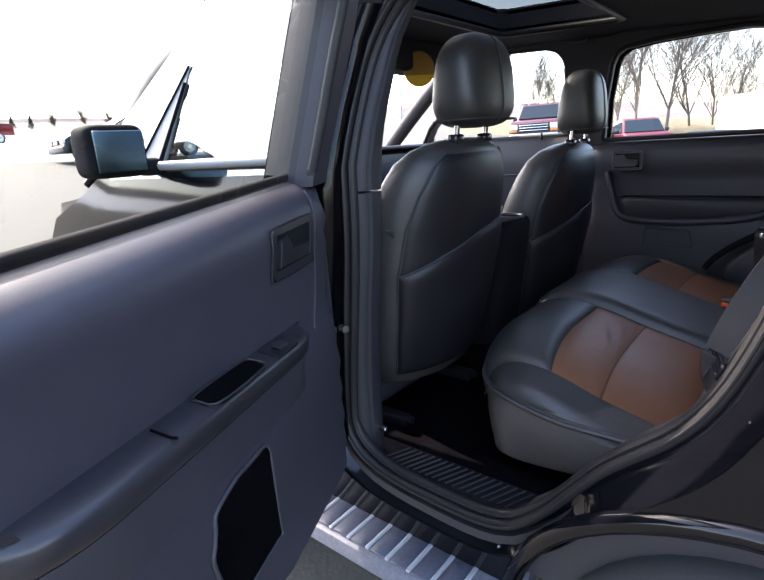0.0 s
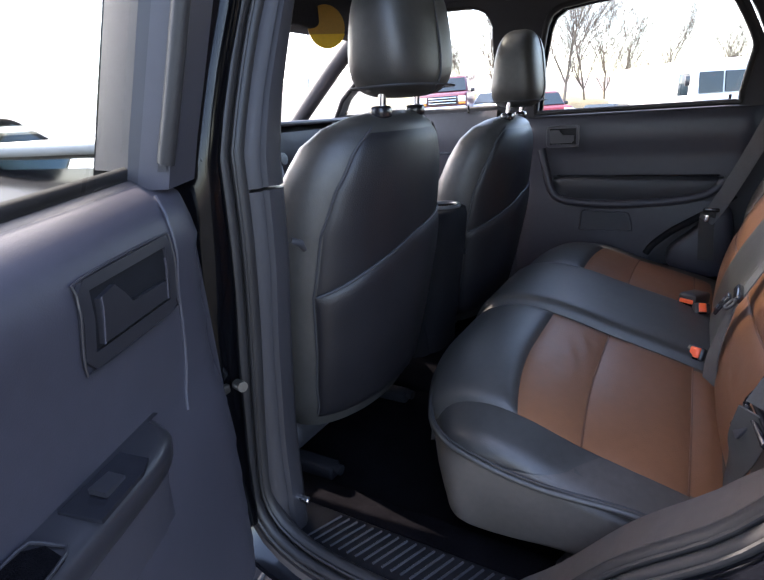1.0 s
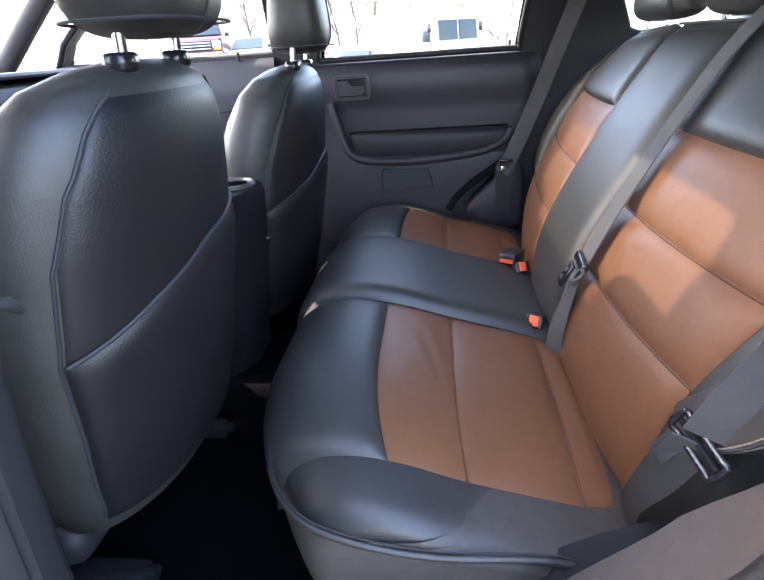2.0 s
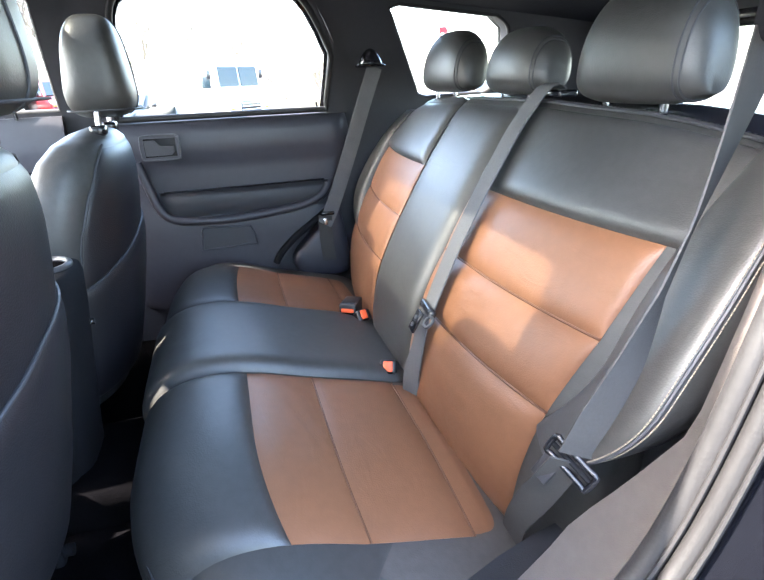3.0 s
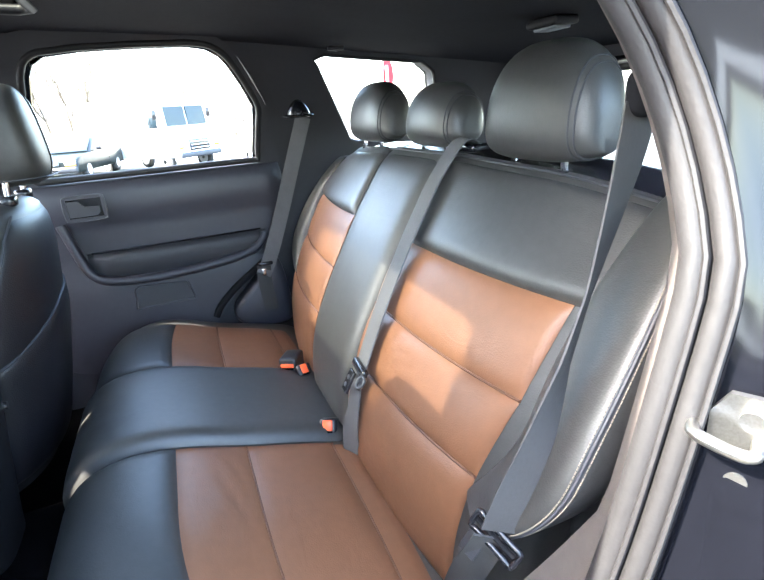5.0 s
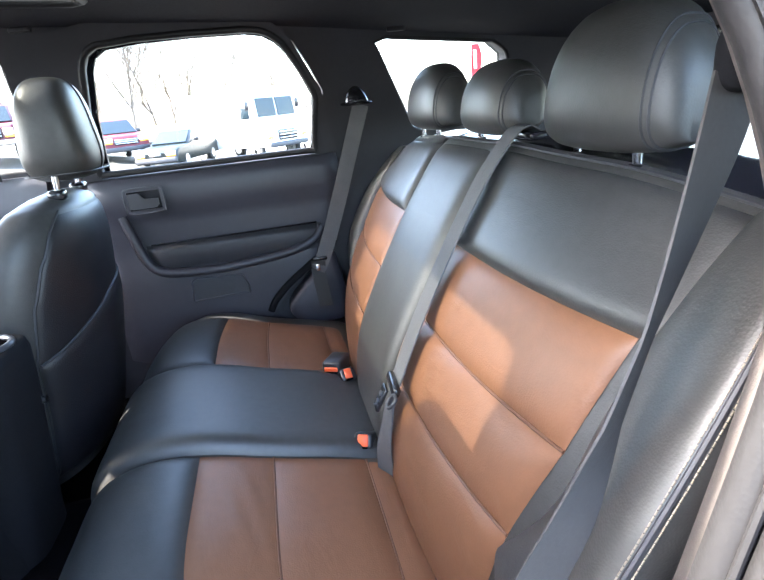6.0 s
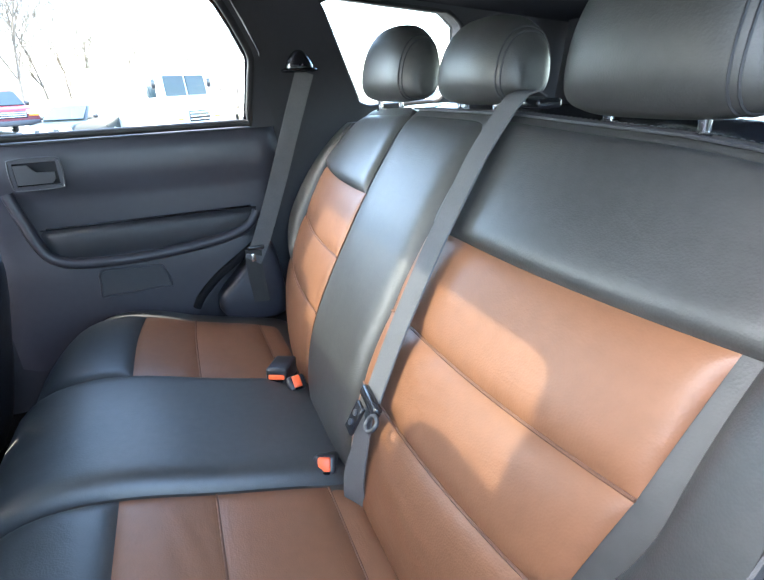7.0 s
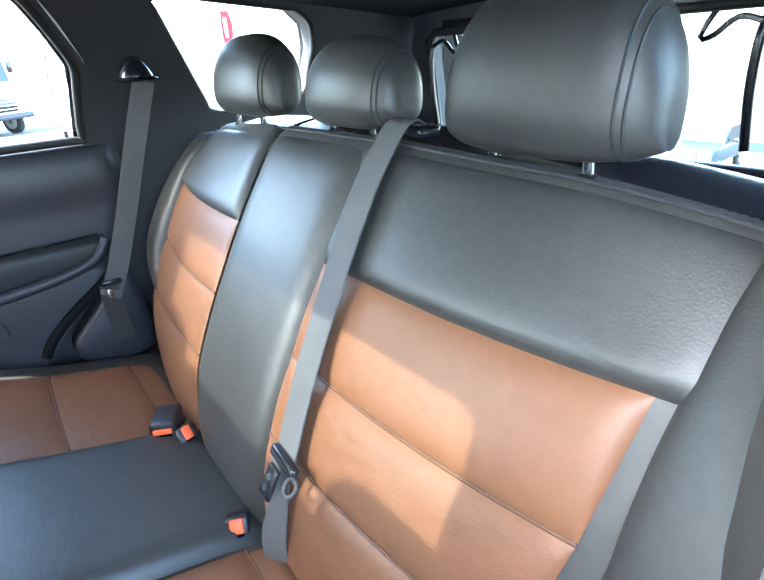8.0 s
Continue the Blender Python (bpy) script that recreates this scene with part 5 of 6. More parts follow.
def front_seat(cx, inner, hw=0.128):
    """A front seat seen from behind; inner: +1 when the car's middle lies at its right."""
    st = thing("front_seat", (cx, 1.05, 0.5), "black leather front seat with a rear map pocket" if inner > 0 else "black leather front passenger seat with a rear map pocket", "car seat", "front seats")
    HZ = [0.66, 0.72, 0.85, 1.0, 1.12, 1.20, 1.25, 1.28, 1.297, 1.305]
    HW = [0.205, 0.230, 0.252, 0.262, 0.255, 0.238, 0.212, 0.172, 0.118, 0.05]
    HD = [0.075, 0.095, 0.112, 0.115, 0.105, 0.092, 0.078, 0.062, 0.042, 0.018]
    HY = [0.955, 0.950, 0.934, 0.905, 0.877, 0.856, 0.843, 0.835, 0.831, 0.829]
    E = 2.5

    def dims(z):
        return [float(np.interp(z, HZ, q)) for q in (HW, HD, HY)]
    zs = list(np.linspace(0.66, 1.25, 22)) + [1.262, 1.272, 1.28, 1.287, 1.293, 1.298, 1.302, 1.305]
    rings = []
    for z in zs:
        w, d, yc = dims(z)
        ring = []
        for a in np.linspace(0, 2 * math.pi, 48, endpoint=False):
            ca, sa = math.cos(a), math.sin(a)
            dx = math.copysign(abs(ca) ** (2 / E), ca) * w
            dy = math.copysign(abs(sa) ** (2 / E), sa) * d
            ring.append(Vector((cx + dx, yc + dy + 0.05 * (dx / 0.26) ** 2, z)))
        rings.append(ring)
    part("backrest", loft(rings), LEATHER, st, "black leather seat back")

    def rear(x, z):
        w, d, yc = dims(z)
        dx = x - cx
        k = max(0.0, 1 - (abs(dx) / w) ** E)
        p = Vector((x, yc - d * k ** (1 / E) + 0.05 * (dx / 0.26) ** 2, z))
        e = 0.004
        k2 = max(0.0, 1 - (abs(dx + e) / w) ** E)
        px = Vector((x + e, yc - d * k2 ** (1 / E) + 0.05 * ((dx + e) / 0.26) ** 2, z))
        w3, d3, y3 = dims(z + e)
        pz = Vector((x, y3 - d3 * max(0.0, 1 - (abs(dx) / w3) ** E) ** (1 / E) + 0.05 * (dx / 0.26) ** 2, z + e))
        n = (px - p).cross(pz - p)
        n = n.normalized() if n.length > 1e-9 else Vector((0, -1, 0))
        return p, n if n.y < 0 else -n
    # rear panel bounded by two seams, map pocket below
    def seam_x(z):
        return min(float(np.interp(z, [0.66, 0.77, 0.98, 1.10, 1.177, 1.235, 1.262, 1.28], [0.196, 0.214, 0.235, 0.228, 0.206, 0.175, 0.150, 0.12])), 0.96 * dims(z)[0])

    def mouth_z(u):
        return float(np.interp(u, [-1, -0.6, -0.1, 0.4, 1], [0.978, 1.022, 1.066, 1.082, 1.085]))
    part("back_panel", pillow(lambda u, v: rear(cx + u * seam_x(v), v), -0.985, 0.985, 0.93, 1.268, 0.004, 22, 22), SHELL, st, "smooth black rear panel")

    def sag(u, v):
        z = 0.69 + (mouth_z(u) - 0.69) * v
        return rear(cx + u * seam_x(z), z)
    part("map_pocket", pillow(sag, -0.99, 0.99, 0.0, 1.0, 0.011, 24, 22, edge=0.004, depth=0.02, crease=0.35), SHELL, st, "black vinyl map pocket")
    lip = [sag(u, 1.0)[0] + sag(u, 0.98)[1] * 0.007 for u in np.linspace(-0.98, 0.98, 26)]
    part("pocket_hem", tube(lip, 0.0034, 7), SEAM, st, "stitched hem of the map pocket")
    for s in (-1, 1):
        line = [rear(cx + s * seam_x(z), z)[0] + rear(cx + s * seam_x(z), z)[1] * 0.002 for z in np.linspace(0.70, 1.275, 30)]
        part("back_seam", tube(line, 0.0026, 6), SEAM, st)
    # headrest on posts
    def shape(p):
        return Vector((p.x * (1 - 0.16 * max(0, p.z) ** 2), p.y * (1 - 0.22 * p.z) - 0.25 * p.z * 0.2, p.z))
    hr = part("headrest", blob((cx, 0.792, 1.435), (hw, 0.068, 0.108), 0.58, 0.62, 44, 26, shape), LEATHER, st, "black leather headrest")
    line = []
    for a in np.linspace(-0.95, 0.98, 26):
        zz = a
        k = max(0.0, 1 - abs(zz) ** (2 / 0.58)) ** 0.29
        line.append(Vector((cx + 0.012, 0.792 + (-k * (1 - 0.22 * zz) - 0.05 * zz) * 0.0688, 1.435 + zz * 0.1085)))
    part("headrest_seam", tube(line, 0.0018, 6), SEAM, hr)
    base = [Vector((cx + 0.98 * hw * math.copysign(abs(math.cos(a)) ** 0.62, math.cos(a)), 0.792 + 0.076 * math.copysign(abs(math.sin(a)) ** 0.62, math.sin(a)) * 1.0, 1.345)) for a in np.linspace(0, 2 * math.pi, 40, endpoint=False)]
    part("headrest_seam", tube(base, 0.002, 5, True), SEAM, hr)
    for s in (-1, 1):
        part("headrest_post", rod((cx + s * 0.072, 0.80, 1.36), (cx + s * 0.072, 0.808, 1.27), 0.0075), CHROME, hr, "chrome headrest post")
        part("post_collar", blob((cx + s * 0.072, 0.807, 1.302), (0.022, 0.018, 0.012), 0.5, 0.7, 20, 10), GLOSSY, hr)
    # cushion, side shield, recliner
    part("seat_cushion", blob((cx, 1.27, 0.68), (0.205, 0.25, 0.09), 0.35, 0.4, 40, 16), LEATHER, st, "black leather seat cushion")
    part("seat_frame", rbox((cx, 1.22, 0.60), (0.40, 0.42, 0.08), 0.03), TRIM_LOW, st)
    for s in (-1, 1):
        part("side_shield", rbox((cx + s * 0.240, 1.16, 0.68), (0.03, 0.30, 0.12), 0.014), SILL, st, "black plastic recliner cover")
        part("seat_rail", rbox((cx + s * 0.18, 1.18, 0.538), (0.04, 0.52, 0.035), 0.008), SILL, st, "dark steel seat rail")
        part("rail_bolt", disc((cx + s * 0.18, 0.915, 0.545), (0, -1, 0), 0.012, 0.02, 12), SILL, st)
    return st


front_seat(-0.365, 1).location.y += 0.018
front_seat(0.37, -1, 0.100).location.z -= 0.035

# ---------- seat belts ----------
near = thing("seat_belt", (-0.60, 0.10, 0.74), "grey webbing seat belt hanging over the seat bolster", "seat belt", "rear seat belts")


def tongue(parent, c, tm, dx=0.002, dz=-0.030):
    """Plastic slider bar with a steel loop and a riveted blade below it."""
    c = Vector(c)
    bar = part("belt_tongue", rbox(c + tm @ Vector((0, 0.004, 0.002)), (0.066, 0.013, 0.017), 0.005, 3, tm), GLOSSY, parent, "dark plastic belt tongue slider")
    loop = [c + tm @ Vector(v) for v in ((-0.046, 0.008, -0.001), (-0.032, 0.008, -0.001), (-0.027, 0.010, -0.011), (-0.031, 0.012, -0.020), (-0.043, 0.012, -0.020), (-0.049, 0.010, -0.011))]
    part("tongue_loop", tube(smooth_line(loop, 28, True), 0.0032, 8, True), TRIM_LOW, bar, "dark satin tongue loop")
    part("tongue_blade", rbox(c + tm @ Vector((dx, 0.013, dz)), (0.026, 0.006, 0.044), 0.0015, 2, tm), GLOSSY, bar, "dark tongue blade")
    for k in (-0.008, 0.008):
        part("rivet", disc(c + tm @ Vector((dx, 0.017, dz + k)), tm @ Vector((0, 1, 0)), 0.0045, 0.003, 12), GLOSSY_GREY, bar)


part("shoulder_strap", ribbon([(-0.637, 0.018, 1.376), (-0.645, 0.037, 1.330), (-0.655, 0.068, 1.262), (-0.664, 0.098, 1.200), (-0.672, 0.130, 1.135), (-0.678, 0.162, 1.065), (-0.674, 0.190, 0.995), (-0.668, 0.206, 0.945)],
     [(0.10, -0.99, 0), (0.22, -0.97, 0), (0.45, -0.88, 0), (0.62, -0.78, -0.1), (0.55, -0.82, -0.1), (0.15, -0.95, -0.25), (-0.2, -0.88, -0.4), (-0.25, -0.85, -0.45)], 0.047), BELT_SHADED, near)
part("lap_strap", ribbon([(-0.662, 0.214, 0.935), (-0.640, 0.218, 0.888), (-0.612, 0.220, 0.835), (-0.582, 0.222, 0.775), (-0.560, 0.215, 0.715)],
     [(-0.5, -0.7, 0.3), (-0.6, -0.5, 0.4), (-0.75, -0.2, 0.5), (-0.8, 0, 0.5), (-0.8, 0, 0.4)], 0.042), BELT_SHADED, near)
# latch plate: an upright loop frame that the strap runs through, a riveted blade below it
lx = Vector((-0.64, -0.22, -0.30)).normalized()
lz = Vector((0.42, 0.0, 0.90))
lz = (lz - lx * lx.dot(lz)).normalized()
lm = Matrix((lx, lz.cross(lx), lz)).transposed().to_4x4()
lc = Vector((-0.664, 0.214, 0.932))
lm = lm @ Matrix.Scale(0.92, 4)
latch = part("belt_tongue", tube(smooth_line(dense([tuple(lc + lm @ Vector(v)) for v in ((-0.033, 0.004, -0.012), (0.033, 0.004, -0.012), (0.033, 0.004, 0.014), (-0.033, 0.004, 0.014))], 0.008), 44, True), 0.0038, 8, True), GLOSSY, near, "dark plastic latch frame of the belt")
part("tongue_bar", rod(lc + lm @ Vector((-0.030, 0.005, 0.001)), lc + lm @ Vector((0.030, 0.005, 0.001)), 0.0034, 10), SILL, latch, "dark bar of the latch plate")
part("tongue_blade", rbox(lc + lm @ Vector((-0.018, 0.006, -0.034)), (0.026, 0.004, 0.046), 0.0015, 2, lm), TRIM_LOW, latch, "grey latch blade")
for k in (-0.010, 0.008):
    part("rivet", disc(lc + lm @ Vector((-0.018, 0.009, -0.038 + k)), lm @ Vector((0, 1, 0)), 0.0048, 0.003, 12), GLOSSY, latch)
part("belt_guide", blob((-0.640, 0.010, 1.392), (0.013, 0.028, 0.024), 0.6, 0.7, 22, 14), SILL, near, "black belt guide on the pillar")
part("guide_cover", rbox((-0.675, 0.0, 1.45), (0.040, 0.075, 0.11), 0.018), PILLAR, near, "dark pillar guide cover")

far = thing("seat_belt", (0.63, 0.14, 0.80), "grey webbing seat belt drawn down beside the far seat", "seat belt", "rear seat belts")
part("shoulder_strap", ribbon([(0.632, 0.055, 1.385), (0.655, 0.105, 1.24), (0.665, 0.155, 1.10), (0.655, 0.215, 0.96), (0.645, 0.25, 0.90)],
     [(0.1, 1, 0.2), (0.1, 1, 0.2), (0.1, 1, 0.2), (0.15, 1, 0.3), (0.2, 1, 0.3)], 0.047), BELT, far)
part("lap_strap", ribbon([(0.645, 0.245, 0.93), (0.662, 0.245, 0.87), (0.682, 0.235, 0.76)], [(0.2, 1, 0.3)] * 3, 0.046), BELT_SHADED, far)
part("belt_tongue", rbox((0.640, 0.238, 0.938), (0.010, 0.046, 0.012), 0.004), GLOSSY, far)
part("tongue_blade", rbox((0.634, 0.248, 0.912), (0.004, 0.012, 0.022), 0.001), CHROME, far)
guide = part("belt_guide", blob((0.640, 0.066, 1.398), (0.036, 0.036, 0.040), 0.9, 0.9, 28, 16, lambda p: Vector((p.x * (1 - 0.35 * max(0, p.z)), p.y * (1 - 0.35 * max(0, p.z)), max(p.z, -0.25)))), GLOSSY, far, "black domed belt guide on the pillar")
part("guide_brim", blob((0.640, 0.066, 1.390), (0.042, 0.048, 0.0065), 0.7, 0.8, 28, 8), GLOSSY, guide, "flat lip of the belt guide")
side_line = [(p.x, p.y) for p in smooth_line([(0.165, 0.70), (0.160, 0.82), (0.180, 0.925), (0.205, 0.930), (0.245, 0.890), (0.300, 0.836), (0.350, 0.782), (0.352, 0.735), (0.30, 0.70)], 40, True)]
lowc = loft([[Vector((0.722 - dx, 0.25 + (y - 0.25) * k, 0.80 + (z - 0.80) * k)) for y, z in side_line] for dx, k in ((-0.04, 1.0), (0.0, 1.0), (0.016, 0.96), (0.024, 0.86), (0.028, 0.70))])
part("anchor_cover", lowc, TRIM, far, "smooth grey plastic lower belt cover")
edge = smooth_line([(0.722, 0.175, 0.975), (0.722, 0.205, 0.945), (0.722, 0.25, 0.912), (0.722, 0.303, 0.876), (0.722, 0.35, 0.842), (0.722, 0.398, 0.796), (0.722, 0.42, 0.76)], 24)
part("cover_seal", tube(edge, 0.012, 8), SILL, far, "black rubber door seal beside the cover")

front = thing("seat_belt", (-0.64, 0.97, 0.60), "grey webbing front seat belt hanging beside the centre pillar", "seat belt", "front seat belts")
part("shoulder_strap", ribbon([(-0.602, 0.925, 1.565), (-0.632, 0.925, 1.42), (-0.672, 0.925, 1.29), (-0.683, 0.925, 1.19), (-0.684, 0.928, 1.09), (-0.686, 0.938, 0.95), (-0.688, 0.950, 0.74)], [(0.22, 0.97, 0)] * 7, 0.047), BELT, front)
part("belt_guide", blob((-0.610, 0.930, 1.575), (0.022, 0.022, 0.028), 0.5, 0.6, 20, 12), GLOSSY, front, "black belt guide high on the pillar")

mid_belt = thing("seat_belt", (-0.15, 0.1, 0.70), "grey webbing centre seat belt running down the backrest", "seat belt", "rear seat belts")
S = [back(-0.165, s) for s in np.linspace(at_z(1.30), at_z(0.922), 8)]
pts = [Vector((-0.160, -0.075, 1.322)), Vector((-0.162, -0.045, 1.326))] + [p + n * 0.028 - Vector((0.0048 * i, 0, 0)) for i, (p, n) in enumerate(S)][1:]
part("shoulder_strap", ribbon(pts, [(1, 0, 0)] * len(pts), 0.047), BELT, mid_belt)
low = [pts[-1] + Vector((0.002, 0.004, 0.01)), Vector((-0.188, 0.226, 0.835)), Vector((-0.170, 0.232, 0.77)), Vector((-0.155, 0.226, 0.69))]
part("lap_strap", ribbon(low, [(1, 0, 0.1), (1, 0.1, 0.1), (0.9, 0.4, 0.1), (0.7, 0.7, 0)], 0.045), BELT, mid_belt)
ex, ey = Vector((0.985, -0.06, 0.05)).normalized(), Vector((0, 0.88, 0.47)).normalized()
ey = (ey - ex * ex.dot(ey)).normalized()
tongue(mid_belt, pts[-1] + Vector((-0.010, 0.004, 0)), Matrix((ex, ey, ex.cross(ey))).transposed().to_4x4())
part("strap_stop", disc((-0.135, 0.236, 0.700), (1, 0, 0), 0.006, 0.026, 12), GLOSSY, mid_belt)


def buckle_unit(parent, c, yaw, pitch, size, button):
    """One buckle: rounded body with the release button filling its end; button: width and height."""
    m = Matrix.Rotation(radians(yaw), 4, "Z") @ Matrix.Rotation(radians(pitch), 4, "X")
    c = Vector(c)
    body = part("buckle_body", rbox(c, (0.037 * size, 0.060 * size, 0.031 * size), 0.007, 3, m), ARM_BLACK, parent)
    part("release_button", rbox(c + m @ Vector((0, 0.0290 * size, 0.001)), (button[0], 0.008, button[1]), 0.003, 2, m), BUTTON, body, "orange-red release button")
    part("button_slot", rbox(c + m @ Vector((0, 0.0300 * size, -0.001 - button[1] / 2)), (button[0] * 0.9, 0.007, 0.004), 0.001, 1, m), CARPET_AND_SHADE, body, "dark tongue slot")
    part("buckle_stalk", rod(c - m @ Vector((0, 0.02, 0)), c - m @ Vector((0, 0.05, 0)) - Vector((0, 0.01, 0.035)), 0.010), BELT, body)


one = thing("belt_buckle", (-0.08, 0.24, 0.70), "black belt buckle with orange-red release button", "belt buckle", "belt buckles")
buckle_unit(one, (-0.070, 0.250, 0.740), 66, 30, 1.05, (0.022, 0.024))
two = thing("belt_buckle", (0.22, 0.25, 0.71), "pair of black belt buckles with orange-red buttons", "belt buckle", "belt buckles")
buckle_unit(two, (0.232, 0.266, 0.768), 62, 6, 1.30, (0.036, 0.012))
buckle_unit(two, (0.190, 0.250, 0.748), 100, 42, 1.05, (0.018, 0.026))

# ---------- outside ----------


def lot_z(x, y):
    """The lot climbs ahead of the car and falls away behind it."""
    east = -0.026 * min(40.0, max(0.0, x - 4.0)) * min(1.0, max(0.0, (9.5 - y) / 5.0))
    if y > 1.0:
        return 0.075 * (y - 1.0) + east
    if y < -2.5:
        return max(-45.0, 0.18 * (y + 2.5)) + east
    return east


def cover(x0, x1, y0, y1, n, lift, ragged=0.0, seed=0):
    """A sheet that follows the lot, its rim uneven."""
    bm = bmesh.new()
    g = []
    for j in range(n + 1):
        row = []
        for i in range(n + 1):
            s, t = i / n, (j / n) ** 1.6
            x, y = x0 + (x1 - x0) * s, y0 + (y1 - y0) * t
            k = noise.noise(Vector((x * 0.13 + seed, y * 0.13, 3.0)))
            if j == 0:
                y += ragged * k
            if i in (0, n):
                x += ragged * k
            edge = 0.0 if (j == 0 or i in (0, n)) else 1.0
            row.append(bm.verts.new((x, y, lot_z(x, y) + 0.005 + lift * edge * (0.7 + 0.5 * k))))
        g.append(row)
    for j in range(n):
        for i in range(n):
            bm.faces.new((g[j][i], g[j][i + 1], g[j + 1][i + 1], g[j + 1][i]))
    return bm


bm = bmesh.new()
axis = sorted(set([round(s * v, 2) for v in (0, 1, 1.8, 2.5, 4, 7, 11, 16, 22, 30, 42, 60, 90, 140, 250, 450, 900, 2000) for s in (-1, 1)]))
grid = [[bm.verts.new((x, y, lot_z(x, y))) for x in axis] for y in axis]
for j in range(len(axis) - 1):
    for i in range(len(axis) - 1):
        bm.faces.new((grid[j][i], grid[j][i + 1], grid[j + 1][i + 1], grid[j + 1][i]))
tagged(part("ground", bm, ASPHALT), "pale dry asphalt of a dealer's parking lot", "ground", kind="structure")
tagged(part("snow_field", cover(-260, 13, 21, 420, 40, 0.25, 2.5), SNOW), "old white snow lying on the field beyond the lot", "snow", kind="stuff")
tagged(part("snow_bank", cover(32, 70, -6, 16, 24, 0.35, 2.0, 5), SNOW), "low bank of old snow behind the parked vehicles", "snow", kind="stuff")
tagged(part("grass_bank", cover(44, 190, -60, 30, 30, 1.6, 3.0, 9), GRASS), "dry winter grass on a bank behind the lot", "grass", kind="stuff")


def place(az, dist, turn):
    """The pose on the lot at a bearing from the door opening; turn: heading of the front, degrees from +y to the right."""
    x, y = -1.2 + dist * math.sin(radians(az)), 0.3 + dist * math.cos(radians(az))
    return Matrix.Translation((x, y, lot_z(x, y))) @ Matrix.Rotation(radians(-turn), 4, "Z")


def slab(profile, w, r, taper=0.0, n=5):
    """A vehicle volume: a side profile (y, z) carried across the width with rounded flanks."""
    c = Vector((0, np.mean([p[0] for p in profile]), np.mean([p[1] for p in profile])))
    top = max(p[1] for p in profile)
    bot = min(p[1] for p in profile)
    rings = []
    xs = [-w / 2 + r * (1 - math.cos(a)) for a in np.linspace(0, math.pi / 2, n)] + [0] + [w / 2 - r * (1 - math.cos(a)) for a in np.linspace(math.pi / 2, 0, n)]
    for x in xs:
        e = w / 2 - abs(x)
        ins = r - math.sqrt(max(0, r * r - max(0, r - e) ** 2)) if e < r else 0
        ring = []
        for y, z in profile:
            v = Vector((0, y, z)) - c
            q = c + v * (1 - ins / max(v.length, 0.3))
            k = 1 - taper * (q.z - bot) / (top - bot)
            ring.append(Vector((x * k, q.y, q.z)))
        rings.append(ring)
    return loft(rings)


def vehicle(name, label, category, paint, w, body, cabin, glass_, wheels, wr, m, face, taper=0.16):
    """A parked vehicle in its own frame (front at +y): body, cabin, panes, lamps, grille, mirrors and wheels."""
    v = thing(name, (0, 0, 0), label, category, "parked vehicles")
    part("body", slab(body, w, 0.12), paint, v)
    if cabin:
        part("cabin", slab(cabin, w * 0.94, 0.10, taper), paint, v)
        tz, bz = max(p[1] for p in cabin), min(p[1] for p in cabin)
        for pane in glass_:
            kind_, pts = pane
            if kind_ == "front":
                (y1, z1), (y0, z0), hw = pts
                q = [Vector((x, y, z)) for x, y, z in ((-hw, y0, z0), (hw, y0, z0), (hw * 0.88, y1, z1), (-hw * 0.88, y1, z1))]
                n = (q[1] - q[0]).cross(q[3] - q[0]).normalized()
                n = n if n.y * (1 if y0 > 0 or y1 > 0 else -1) > 0 or n.z > 0 else -n
                part("windscreen", loft([[p + n * 0.03 for p in q], [p - n * 0.03 for p in q]]), CAR_GLASS, v)
            else:
                for s in (-1, 1):
                    def sx(z):
                        return s * (w * 0.47 * (1 - taper * (z - bz) / (tz - bz)) + 0.008)
                    ring = [Vector((sx(z), y, z)) for y, z in pts]
                    part("side_window", loft([ring, [p - Vector((s * 0.04, 0, 0)) for p in ring]]), CAR_GLASS, v)
    for y in wheels:
        for s in (-1, 1):
            wheel(v, (s * (w / 2 - 0.11), y, wr), (1, 0, 0), wr, 0.22)
    fy = max(p[0] for p in body)
    gz, gh, gw, lz, lh, lw, bumper = face
    part("grille", rbox((0, fy + 0.005, gz), (gw, 0.05, gh), 0.02, 2), GLOSSY, v)
    for k in (-1, 0, 1):
        part("grille_bar", rbox((0, fy + 0.035, gz + k * gh * 0.3), (gw * 0.94, 0.02, gh * 0.10), 0.006, 1), CHROME, v)
    for s in (-1, 1):
        part("headlight", rbox((s * (w / 2 - lw / 2 - 0.06), fy - 0.03, lz), (lw, 0.12, lh), 0.03, 2), LAMP, v)
        part("indicator", rbox((s * (w / 2 - lw / 2 - 0.05), fy - 0.03, lz - lh * 0.72), (lw * 0.9, 0.11, lh * 0.35), 0.015, 2), AMBER, v)
        if cabin:
            cy = max(p[0] for p in cabin) - 0.55
            part("side_mirror", rbox((s * (w / 2 + 0.09), cy, min(p[1] for p in cabin) + 0.12), (0.18, 0.10, 0.15), 0.03, 2), GLOSSY, v)
    part("bumper", rbox((0, fy + 0.01, bumper), (w * 0.96, 0.14, 0.20), 0.05, 2), CHROME if category == "pickup" else TRIM_LOW, v)
    v.matrix_world = m
    return v


